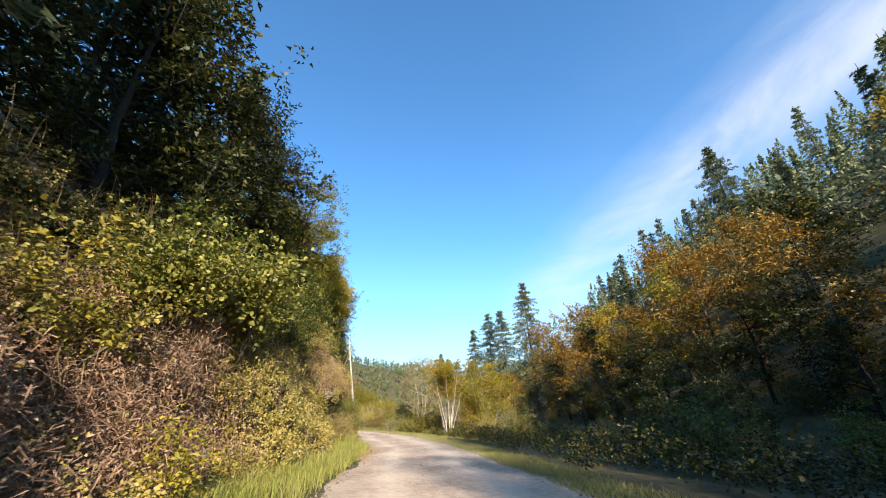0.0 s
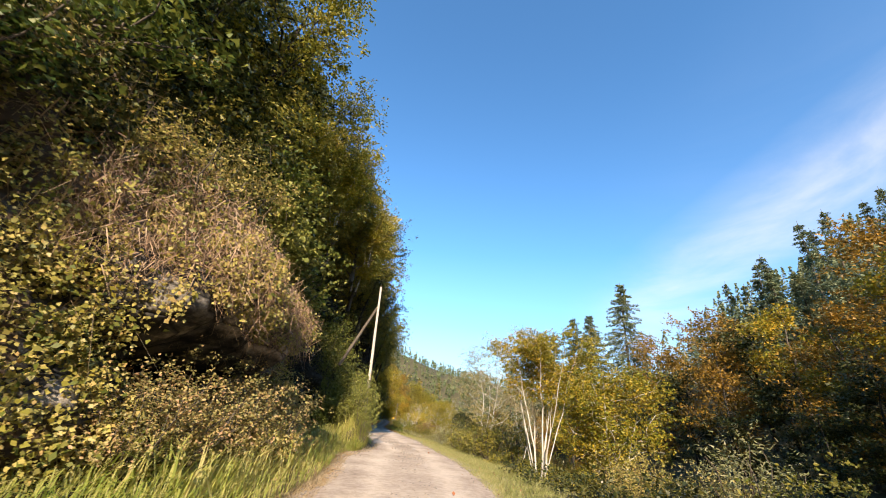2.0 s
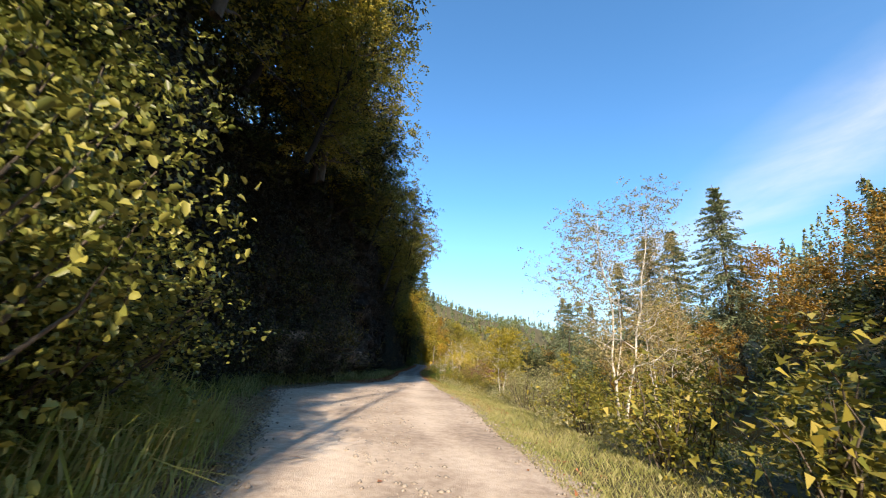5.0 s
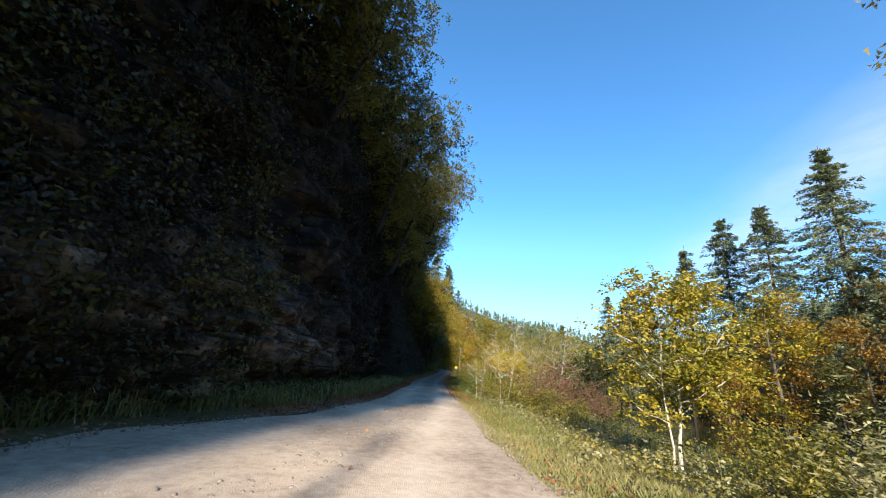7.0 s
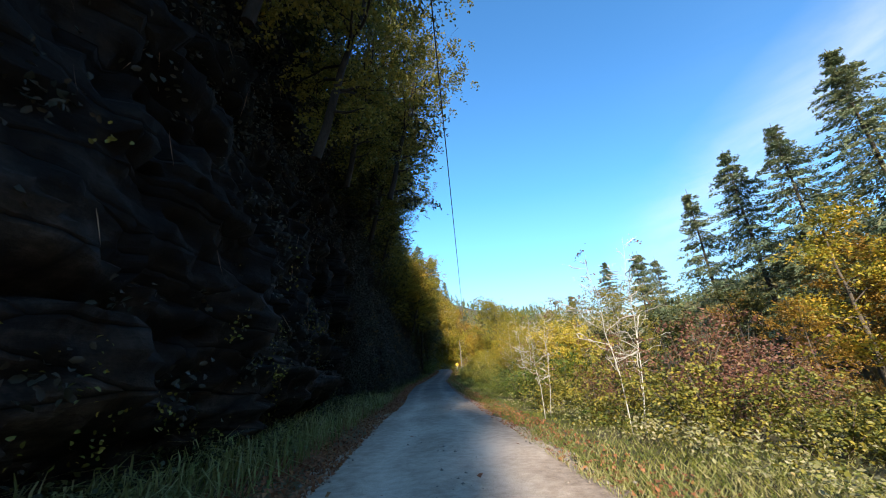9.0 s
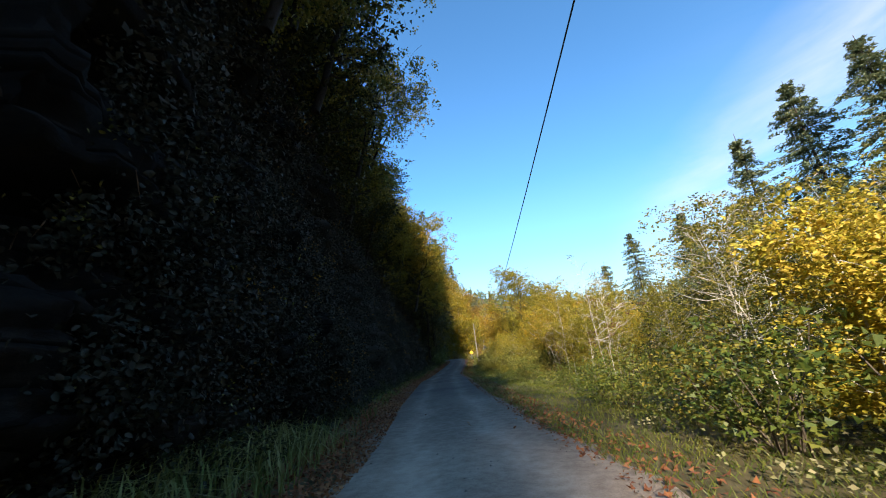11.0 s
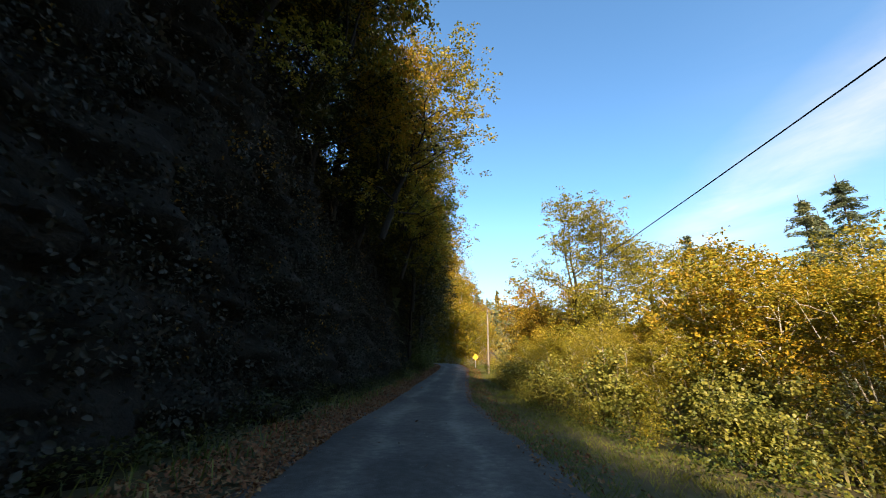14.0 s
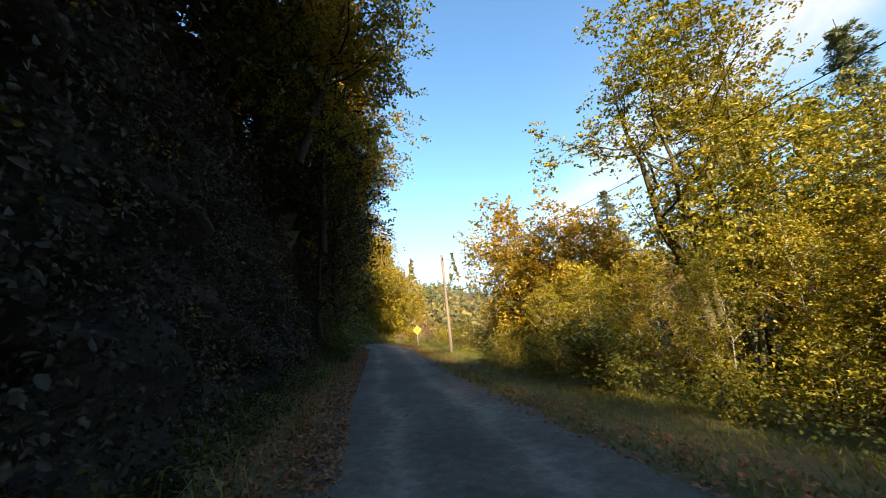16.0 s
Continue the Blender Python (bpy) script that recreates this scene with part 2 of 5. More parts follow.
def rock_material():
    """Bedded sandstone: thin strata, joints, one paler bed; shade at foot and top is put into the colour."""
    m, n, l = mat_new("sandstone")
    tc = n.new("ShaderNodeTexCoord")
    sp = n.new("ShaderNodeSeparateXYZ"); l.new(tc.outputs["Object"], sp.inputs[0])

    def math_node(op, a, b, c=None):
        q = n.new("ShaderNodeMath"); q.operation = op
        for k, v in enumerate((a, b, c)):
            if v is None:
                continue
            if isinstance(v, (int, float)):
                q.inputs[k].default_value = v
            else:
                l.new(v, q.inputs[k])
        return q.outputs[0]

    wob = n.new("ShaderNodeTexNoise"); wob.inputs["Scale"].default_value = 0.5; wob.inputs["Detail"].default_value = 5
    l.new(tc.outputs["Object"], wob.inputs["Vector"])
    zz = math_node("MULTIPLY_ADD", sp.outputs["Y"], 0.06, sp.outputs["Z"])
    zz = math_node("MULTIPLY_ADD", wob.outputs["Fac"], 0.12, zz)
    cv = n.new("ShaderNodeCombineXYZ")
    l.new(math_node("MULTIPLY", sp.outputs["Y"], 0.55, None), cv.inputs[1]); l.new(math_node("MULTIPLY", zz, 3.0, None), cv.inputs[2])
    strata = n.new("ShaderNodeTexNoise"); strata.inputs["Scale"].default_value = 1.0; strata.inputs["Detail"].default_value = 9; strata.inputs["Roughness"].default_value = 0.66
    l.new(cv.outputs[0], strata.inputs["Vector"])
    patch = n.new("ShaderNodeTexNoise"); patch.inputs["Scale"].default_value = 1.7; patch.inputs["Detail"].default_value = 10; patch.inputs["Roughness"].default_value = 0.7
    l.new(tc.outputs["Object"], patch.inputs["Vector"])
    cw = n.new("ShaderNodeCombineXYZ")
    l.new(math_node("MULTIPLY", sp.outputs["Y"], 0.55, None), cw.inputs[1]); l.new(math_node("MULTIPLY", zz, 1.9, None), cw.inputs[2])
    crack = n.new("ShaderNodeTexVoronoi"); crack.feature = "DISTANCE_TO_EDGE"; crack.inputs["Scale"].default_value = 1.0; crack.inputs["Randomness"].default_value = 0.7
    l.new(cw.outputs[0], crack.inputs["Vector"])
    ck = ramp(n, [(0.0, (0.2,) * 3), (0.02, (0.6,) * 3), (0.06, (1,) * 3)])
    l.new(crack.outputs["Distance"], ck.inputs["Fac"])
    val = math_node("MULTIPLY_ADD", strata.outputs["Fac"], 0.45, math_node("MULTIPLY", patch.outputs["Fac"], 0.55, None))
    r = ramp(n, [(0.40, (0.011, 0.010, 0.010)), (0.47, (0.045, 0.040, 0.036)), (0.53, (0.15, 0.132, 0.11)), (0.60, (0.38, 0.33, 0.265))])
    l.new(val, r.inputs["Fac"])
    # the pale bed is stone; darker foot and top are shade put into the colour
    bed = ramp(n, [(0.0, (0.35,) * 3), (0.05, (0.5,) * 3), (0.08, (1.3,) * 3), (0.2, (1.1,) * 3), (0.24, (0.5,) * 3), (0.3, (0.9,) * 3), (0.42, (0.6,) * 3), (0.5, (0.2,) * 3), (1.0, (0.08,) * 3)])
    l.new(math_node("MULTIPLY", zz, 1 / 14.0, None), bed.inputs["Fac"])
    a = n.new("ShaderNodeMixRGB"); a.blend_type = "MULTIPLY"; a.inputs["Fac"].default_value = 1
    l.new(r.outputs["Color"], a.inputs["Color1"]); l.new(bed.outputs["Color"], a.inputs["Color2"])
    b = n.new("ShaderNodeMixRGB"); b.blend_type = "MULTIPLY"; b.inputs["Fac"].default_value = 1
    l.new(a.outputs["Color"], b.inputs["Color1"]); l.new(ck.outputs["Color"], b.inputs["Color2"])
    # further along, the stone's colour is multiplied down to a much darker tone
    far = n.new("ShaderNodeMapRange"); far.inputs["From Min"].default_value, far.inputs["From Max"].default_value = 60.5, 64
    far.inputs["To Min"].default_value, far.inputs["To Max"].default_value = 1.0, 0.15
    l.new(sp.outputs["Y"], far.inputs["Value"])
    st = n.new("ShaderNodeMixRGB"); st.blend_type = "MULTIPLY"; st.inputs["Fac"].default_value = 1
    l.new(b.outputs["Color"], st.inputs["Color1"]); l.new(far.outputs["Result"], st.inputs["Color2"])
    p = n.new("ShaderNodeBsdfPrincipled"); p.inputs["Roughness"].default_value = 0.9; p.inputs["Specular IOR Level"].default_value = 0.25
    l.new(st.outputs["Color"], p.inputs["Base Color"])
    h = math_node("MULTIPLY", val, ck.outputs["Color"], None)
    bp = n.new("ShaderNodeBump"); bp.inputs["Strength"].default_value = 1.0; bp.inputs["Distance"].default_value = 0.09
    l.new(h, bp.inputs["Height"]); l.new(bp.outputs["Normal"], p.inputs["Normal"])
    o = n.new("ShaderNodeOutputMaterial"); l.new(p.outputs["BSDF"], o.inputs["Surface"])
    return m


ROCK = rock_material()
STONE = rough_mat("gravel_stone", [(0.3, (0.12, 0.10, 0.085)), (0.5, (0.22, 0.19, 0.16)), (0.75, (0.34, 0.30, 0.25))], 6)
# darker copy of the soil, with the cliff's shade put into its colour
DARKSOIL = rough_mat("shaded_earth", [(0.3, (0.004, 0.004, 0.003)), (0.5, (0.010, 0.009, 0.006)), (0.75, (0.03, 0.026, 0.018))], 2.2, bump=1.0)
SOIL = rough_mat("bare_soil", [(0.3, (0.04, 0.026, 0.017)), (0.5, (0.10, 0.067, 0.043)), (0.75, (0.21, 0.155, 0.11))], 1.3, bump=0.7)
POLEWOOD = rough_mat("weathered_wood", [(0.3, (0.17, 0.14, 0.11)), (0.5, (0.36, 0.32, 0.27)), (0.75, (0.54, 0.49, 0.43))], 2.5, stretch=(5, 5, 0.5), bump=0.5)
POLEGREY = rough_mat("greyed_wood", [(0.3, (0.09, 0.075, 0.06)), (0.5, (0.19, 0.165, 0.135)), (0.75, (0.30, 0.265, 0.225))], 2.5, stretch=(5, 5, 0.5), bump=0.5)
STEEL = plain_mat("galvanised_steel", (0.45, 0.46, 0.47), 0.5, 0.7)
SIGNY = plain_mat("sign_yellow", (0.80, 0.48, 0.01), 0.45)
BLACK = plain_mat("black_paint", (0.015, 0.015, 0.015), 0.5)
CABLE = plain_mat("black_cable", (0.02, 0.02, 0.022), 0.6)
CERAMIC = plain_mat("brown_ceramic", (0.12, 0.07, 0.04), 0.25)


def ground_material():
    """Earth with moss and dead grass; the mix follows noise alone."""
    return rough_mat("earth", [(0.3, (0.028, 0.026, 0.012)), (0.45, (0.06, 0.054, 0.024)), (0.56, (0.10, 0.082, 0.038)), (0.75, (0.17, 0.135, 0.075))], 0.35, bump=0.6, fine=14)


def road_material():
    m, n, l = mat_new("gravel_road")
    at = n.new("ShaderNodeAttribute"); at.attribute_name = "across"
    tc = n.new("ShaderNodeTexCoord")
    big = n.new("ShaderNodeTexNoise"); big.inputs["Scale"].default_value = 0.45; big.inputs["Detail"].default_value = 6
    mid = n.new("ShaderNodeTexNoise"); mid.inputs["Scale"].default_value = 7; mid.inputs["Detail"].default_value = 8; mid.inputs["Roughness"].default_value = 0.6
    vor = n.new("ShaderNodeTexVoronoi"); vor.inputs["Scale"].default_value = 60
    for x in (big, mid, vor):
        l.new(tc.outputs["Object"], x.inputs["Vector"])
    # packed wheel tracks are smoother and paler than the loose crown and edges
    tr = ramp(n, [(0.0, (0.0,) * 3), (0.2, (0.15,) * 3), (0.3, (1,) * 3), (0.4, (0.2,) * 3), (0.5, (0.1,) * 3), (0.6, (0.2,) * 3), (0.7, (1,) * 3), (0.82, (0.15,) * 3), (1.0, (0.0,) * 3)])
    l.new(at.outputs["Fac"], tr.inputs["Fac"])
    s = n.new("ShaderNodeMath"); s.operation = "MULTIPLY_ADD"; s.inputs[1].default_value = 0.45
    l.new(mid.outputs["Fac"], s.inputs[0])
    s2 = n.new("ShaderNodeMath"); s2.operation = "MULTIPLY"; s2.inputs[1].default_value = 0.45
    l.new(big.outputs["Fac"], s2.inputs[0]); l.new(s2.outputs[0], s.inputs[2])
    s3 = n.new("ShaderNodeMath"); s3.operation = "MULTIPLY_ADD"; s3.inputs[1].default_value = 0.17
    l.new(tr.outputs["Color"], s3.inputs[0]); l.new(s.outputs[0], s3.inputs[2])
    spk = n.new("ShaderNodeSeparateColor"); l.new(vor.outputs["Color"], spk.inputs[0])
    s4 = n.new("ShaderNodeMath"); s4.operation = "MULTIPLY_ADD"; s4.inputs[1].default_value = 0.07
    l.new(spk.outputs[0], s4.inputs[0])
    s5 = n.new("ShaderNodeMath"); s5.operation = "SUBTRACT"; s5.inputs[1].default_value = 0.055
    l.new(s3.outputs[0], s5.inputs[0]); l.new(s5.outputs[0], s4.inputs[2])
    s3 = s4
    rg = ramp(n, [(0.28, (0.22, 0.165, 0.125)), (0.42, (0.37, 0.29, 0.225)), (0.55, (0.50, 0.405, 0.32)), (0.7, (0.62, 0.52, 0.42))])
    l.new(s3.outputs[0], rg.inputs["Fac"])
    # further on the gravel gives way to worn grey chip seal, with the road's shade put into its colour
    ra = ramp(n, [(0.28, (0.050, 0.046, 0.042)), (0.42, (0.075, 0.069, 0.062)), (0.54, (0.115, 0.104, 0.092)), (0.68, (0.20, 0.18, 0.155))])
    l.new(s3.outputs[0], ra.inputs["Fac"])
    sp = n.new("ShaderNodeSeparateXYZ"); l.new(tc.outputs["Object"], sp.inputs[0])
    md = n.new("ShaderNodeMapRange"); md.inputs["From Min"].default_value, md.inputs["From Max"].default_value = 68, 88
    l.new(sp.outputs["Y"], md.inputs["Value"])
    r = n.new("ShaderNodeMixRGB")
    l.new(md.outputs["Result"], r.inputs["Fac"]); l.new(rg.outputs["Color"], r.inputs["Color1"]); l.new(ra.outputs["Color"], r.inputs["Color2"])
    p = n.new("ShaderNodeBsdfPrincipled"); p.inputs["Roughness"].default_value = 0.92
    p.inputs["Specular IOR Level"].default_value = 0.25
    l.new(r.outputs["Color"], p.inputs["Base Color"])
    h = n.new("ShaderNodeMath"); h.operation = "MULTIPLY_ADD"; h.inputs[1].default_value = -0.5
    l.new(vor.outputs["Distance"], h.inputs[0]); l.new(mid.outputs["Fac"], h.inputs[2])
    bp = n.new("ShaderNodeBump"); bp.inputs["Strength"].default_value = 0.45; bp.inputs["Distance"].default_value = 0.02
    l.new(h.outputs[0], bp.inputs["Height"]); l.new(bp.outputs["Normal"], p.inputs["Normal"])
    o = n.new("ShaderNodeOutputMaterial"); l.new(p.outputs["BSDF"], o.inputs["Surface"])
    return m


def water_material():
    m, n, l = mat_new("river_water")
    p = n.new("ShaderNodeBsdfPrincipled")
    p.inputs["Base Color"].default_value = (0.018, 0.02, 0.012, 1)
    p.inputs["Roughness"].default_value = 0.06
    tc = n.new("ShaderNodeTexCoord")
    z = n.new("ShaderNodeTexNoise"); z.inputs["Scale"].default_value = 1.6; z.inputs["Detail"].default_value = 3
    l.new(tc.outputs["Object"], z.inputs["Vector"])
    b = n.new("ShaderNodeBump"); b.inputs["Strength"].default_value = 0.12; b.inputs["Distance"].default_value = 0.05
    l.new(z.outputs["Fac"], b.inputs["Height"]); l.new(b.outputs["Normal"], p.inputs["Normal"])
    o = n.new("ShaderNodeOutputMaterial"); l.new(p.outputs["BSDF"], o.inputs["Surface"])
    return m


# ---- mesh helpers ----


def mesh_fast(name, V, F, mat, smooth=False):
    """A mesh from arrays: V (n, 3), F (m, 3) or (m, 4), or a list of both."""
    V = np.asarray(V, np.float32)
    Fs = [np.asarray(f, np.int32) for f in (F if isinstance(F, list) else [F]) if len(f)]
    me = bpy.data.meshes.new(name)
    me.vertices.add(len(V))
    me.vertices.foreach_set("co", V.ravel())
    idx = np.concatenate([f.ravel() for f in Fs])
    tot = np.concatenate([np.full(len(f), f.shape[1], np.int32) for f in Fs])
    me.loops.add(len(idx))
    me.loops.foreach_set("vertex_index", idx)
    me.polygons.add(len(tot))
    me.polygons.foreach_set("loop_start", np.concatenate([[0], np.cumsum(tot)[:-1]]).astype(np.int32))
    me.polygons.foreach_set("loop_total", tot)
    me.update(calc_edges=True)
    me.materials.append(mat)
    if smooth:
        me.polygons.foreach_set("use_smooth", np.ones(len(tot), bool))
    return me


def part(name, V, F, mat, parent=None, label="", smooth=False):
    ob = new(name, mesh_fast(name, V, F, mat, smooth))
    ob.parent = parent
    return tagged(ob, label=label)


def join(meshes):
    """Joins (V, F) pairs that have the same face size."""
    Vs, Fs, k = [], [], 0
    for V, F in meshes:
        Vs.append(np.asarray(V, float)); Fs.append(np.asarray(F, int) + k); k += len(V)
    return np.concatenate(Vs), np.concatenate(Fs)


def tube(pts, radii, sides=6):
    """A tapered tube along points, closed at its end by a narrow ring."""
    P = np.asarray(pts, float)
    R = np.asarray(radii, float)
    T = np.gradient(P, axis=0)
    T /= np.linalg.norm(T, axis=1)[:, None] + 1e-9
    ref = np.where(np.abs(T[:, 2:3]) > 0.9, [[1.0, 0, 0]], [[0, 0, 1.0]])
    A = np.cross(T, ref); A /= np.linalg.norm(A, axis=1)[:, None] + 1e-9
    B = np.cross(T, A)
    th = np.linspace(0, 2 * np.pi, sides, endpoint=False)
    V = P[:, None] + R[:, None, None] * (np.cos(th)[None, :, None] * A[:, None] + np.sin(th)[None, :, None] * B[:, None])
    i = np.arange(len(P) - 1)[:, None] * sides
    j = np.arange(sides)[None]
    F = np.stack([i + j, i + (j + 1) % sides, i + sides + (j + 1) % sides, i + sides + j], -1).reshape(-1, 4)
    return V.reshape(-1, 3), F


def unit(v):
    return v / (np.linalg.norm(v, axis=-1, keepdims=True) + 1e-9)


def leaves(P, size, rng, axis=None, up=0.5, width=0.62, fold=0.18, jitter=0.35, three=False, oval=False, face=(0, 0, 0)):
    """One folded leaf at each point. axis: the way that leaves point, else any; up: how far they face the sky; face: the open side that they turn to."""
    n = len(P)
    s = size * (1 + jitter * rng.uniform(-1, 1, n))[:, None]
    d = unit(rng.normal(size=(n, 3)) * [1, 1, 0.7] + (0 if axis is None else axis))
    nrm = unit(rng.normal(size=(n, 3)) + [0, 0, up * 2] + np.asarray(face))
    side = unit(np.cross(d, nrm))
    nrm = np.cross(side, d)
    b = P - d * s * 0.5
    tip = P + d * s * 0.5
    l = P + side * s * width * 0.5 + nrm * s * fold - d * s * 0.06
    r = P - side * s * width * 0.5 + nrm * s * fold - d * s * 0.06
    if three:
        return np.stack([b + side * s * width * 0.5, b - side * s * width * 0.5, tip], 1).reshape(-1, 3), np.arange(3 * n).reshape(-1, 3)
    if oval:
        w2 = side * s * width * 0.42
        up_r, up_l = P - w2 + nrm * s * fold * 0.8 + d * s * 0.22, P + w2 + nrm * s * fold * 0.8 + d * s * 0.22
        lo_r, lo_l = P - w2 * 1.1 + nrm * s * fold - d * s * 0.22, P + w2 * 1.1 + nrm * s * fold - d * s * 0.22
        i = 6 * np.arange(n)[:, None]
        return np.stack([b, lo_r, up_r, tip, up_l, lo_l], 1).reshape(-1, 3), np.concatenate([i + [0, 1, 2, 3], i + [0, 3, 4, 5]])
    V = np.stack([b, r, tip, l], 1).reshape(-1, 3)
    return V, np.arange(4 * n).reshape(-1, 4)


def sprays(T, W, n_leaf, rng, reach, spray=0.13, per=16, flat=0.45):
    """Leaf places in flat sprays: sprays scatter round the twig points T with weights W, and leaves round each spray."""
    k = max(8, n_leaf // per)
    g = np.clip(rng.normal(size=(k, 3)), -1.7, 1.7) * [reach, reach, reach * 0.65]
    S = T[rng.choice(len(T), k, p=W)] + g
    i = rng.integers(0, k, n_leaf)
    d = np.clip(rng.normal(size=(n_leaf, 3)), -1.8, 1.8) * [spray, spray, spray * flat]
    tilt = rng.normal(size=(k, 2)) * 0.45
    d[:, 2] += d[:, 0] * tilt[i, 0] + d[:, 1] * tilt[i, 1]
    return S[i] + d, unit(d + 1e-4) * [1, 1, 0.5] * 1.4


def blades(P, length, rng, width=0.012, lean=0.45, bend=None):
    """Grass blades: a strip of two quads that narrows and bends over."""
    n = len(P)
    L = length * rng.uniform(0.55, 1.25, n)[:, None]
    a = rng.uniform(0, 2 * np.pi, n)
    out = np.stack([np.cos(a), np.sin(a), np.zeros(n)], 1)
    if bend is not None:
        out = unit(out + bend)
    side = np.stack([-out[:, 1], out[:, 0], np.zeros(n)], 1)
    w = width * rng.uniform(0.7, 1.5, n)[:, None]
    k = lean * rng.uniform(0.3, 1.4, n)[:, None]
    up = np.array([[0, 0, 1.0]])
    m = P + up * L * 0.6 + out * L * 0.25 * k
    t = P + up * L * (0.95 - 0.35 * k) + out * L * 0.95 * k
    V = np.stack([P - side * w, P + side * w, m + side * w * 0.8, m - side * w * 0.8, t + side * w * 0.12, t - side * w * 0.12], 1).reshape(-1, 3)
    i = 6 * np.arange(n)[:, None]
    return V, np.concatenate([i + [0, 1, 2, 3], i + [3, 2, 4, 5]])


def tufts(P, length, rng, width=0.008, lean=0.8):
    """Short grass: one narrow triangle a blade."""
    n = len(P)
    L = length * rng.uniform(0.5, 1.3, n)[:, None]
    a = rng.uniform(0, 2 * np.pi, n)
    side = np.stack([np.cos(a), np.sin(a), np.zeros(n)], 1) * width
    b = rng.uniform(0, 2 * np.pi, n)
    tip = P + np.stack([np.cos(b) * lean, np.sin(b) * lean, np.ones(n)], 1) * L * rng.uniform(0.5, 1, n)[:, None]
    return np.stack([P - side, P + side, tip], 1).reshape(-1, 3), np.arange(3 * n).reshape(-1, 3)


def wiggle(a, b, n, amp, rng):
    """A bent line of n + 1 points from a to b."""
    t = np.linspace(0, 1, n + 1)[:, None]
    w = np.cumsum(rng.normal(size=(n + 1, 3)), 0)
    w -= w[0] + (w[-1] - w[0]) * t
    return np.asarray(a) * (1 - t) + np.asarray(b) * t + w * amp


# ---- kinds of plants ----
def broadleaf(name, seed, H, r0, spread, n_leaf, leaf, leaf_material, bark, label, base=0.35, stems=1, fan=0.12, cluster=0.55, category="tree", limbs=11, lean=(0, 0), three=True, bent=0.09, flat=0.45):
    """A broadleaved tree: stems, limbs and twigs, with leaves in clumps along the twigs."""
    rng = np.random.default_rng(seed)
    root = tagged(new(name), label, category)
    tips, wts = [], []
    limb_meshes = []
    for s in range(stems):
        a = 2 * np.pi * (s + rng.uniform(0, 0.6)) / stems
        f = fan * rng.uniform(0.25, 1.6) if stems > 1 else 0.03
        h = H * (rng.uniform(0.78, 1.0) if s else 1.0)
        foot = np.array([np.cos(a), np.sin(a), 0]) * (0.22 * (stems > 1) * rng.uniform(0.5, 1.3))
        top = foot + [np.cos(a) * f * h + lean[0] * h, np.sin(a) * f * h + lean[1] * h, h]
        P = wiggle(foot - [0, 0, 0.3], top, 9, (bent if stems > 1 else 0.08) * h / 9, rng)
        R = r0 * (1 if stems == 1 else rng.uniform(0.4, 1.0)) * np.linspace(1.1, 0.12, 10)
        V, F = tube(P, R, 7)
        part("trunk", V, F, bark, root, smooth=True)
        nl = max(4, int(limbs / (1 if stems == 1 else max(1, stems * 0.45))))
        for k in range(nl):
            u = base + (0.97 - base) * (k + rng.uniform(0, 1)) / nl
            o = P[0] + (P[-1] - P[0]) * 0
            q = u * 9; i = min(int(q), 8)
            o = P[i] * (1 - q + i) + P[i + 1] * (q - i)
            b = rng.uniform(0, 2 * np.pi)
            shape = np.sin(np.pi * np.clip((u - base) / (1.02 - base) * 0.85 + 0.15, 0, 1)) ** 0.7
            L = spread * shape * rng.uniform(0.6, 1.1)
            d = np.array([np.cos(b), np.sin(b), rng.uniform(0.25, 0.9)]); d /= np.linalg.norm(d)
            e = o + d * L
            Q = wiggle(o, e, 5, 0.06 * L, rng)
            rr = R[i] * 0.5
            limb_meshes.append(tube(Q, np.linspace(rr, max(0.012, rr * 0.15), 6), 4))
            for c in range(4):
                j = 2 + c if c < 4 else 5
                j = min(j, 5)
                dd = unit(d + rng.normal(size=3) * 0.7)
                l2 = L * rng.uniform(0.2, 0.45)
                e2 = Q[j] + dd * l2
                limb_meshes.append(tube([Q[j], (Q[j] + e2) / 2 + rng.normal(size=3) * 0.05 * l2, e2], [rr * 0.28, rr * 0.18, 0.008], 3))
                tips += [Q[j], (Q[j] + e2) / 2, e2]
                wts += [0.5, 1.0, 1.3]
    if limb_meshes:
        V, F = join(limb_meshes)
        tagged(part("branchwork", V, F, bark, root), kind="stuff")
    T = np.array(tips); W = np.array(wts) * rng.uniform(0.25, 1.5, len(tips)); W /= W.sum()
    C, A = sprays(T, W, n_leaf, rng, cluster, spray=leaf * 1.25, flat=flat)
    C[:, 2] = np.maximum(C[:, 2], 0.15)
    V, F = leaves(C, leaf, rng, axis=A, up=0.8, three=three, oval=not three)
    part("crown", V, F, leaf_material, root)
    return root


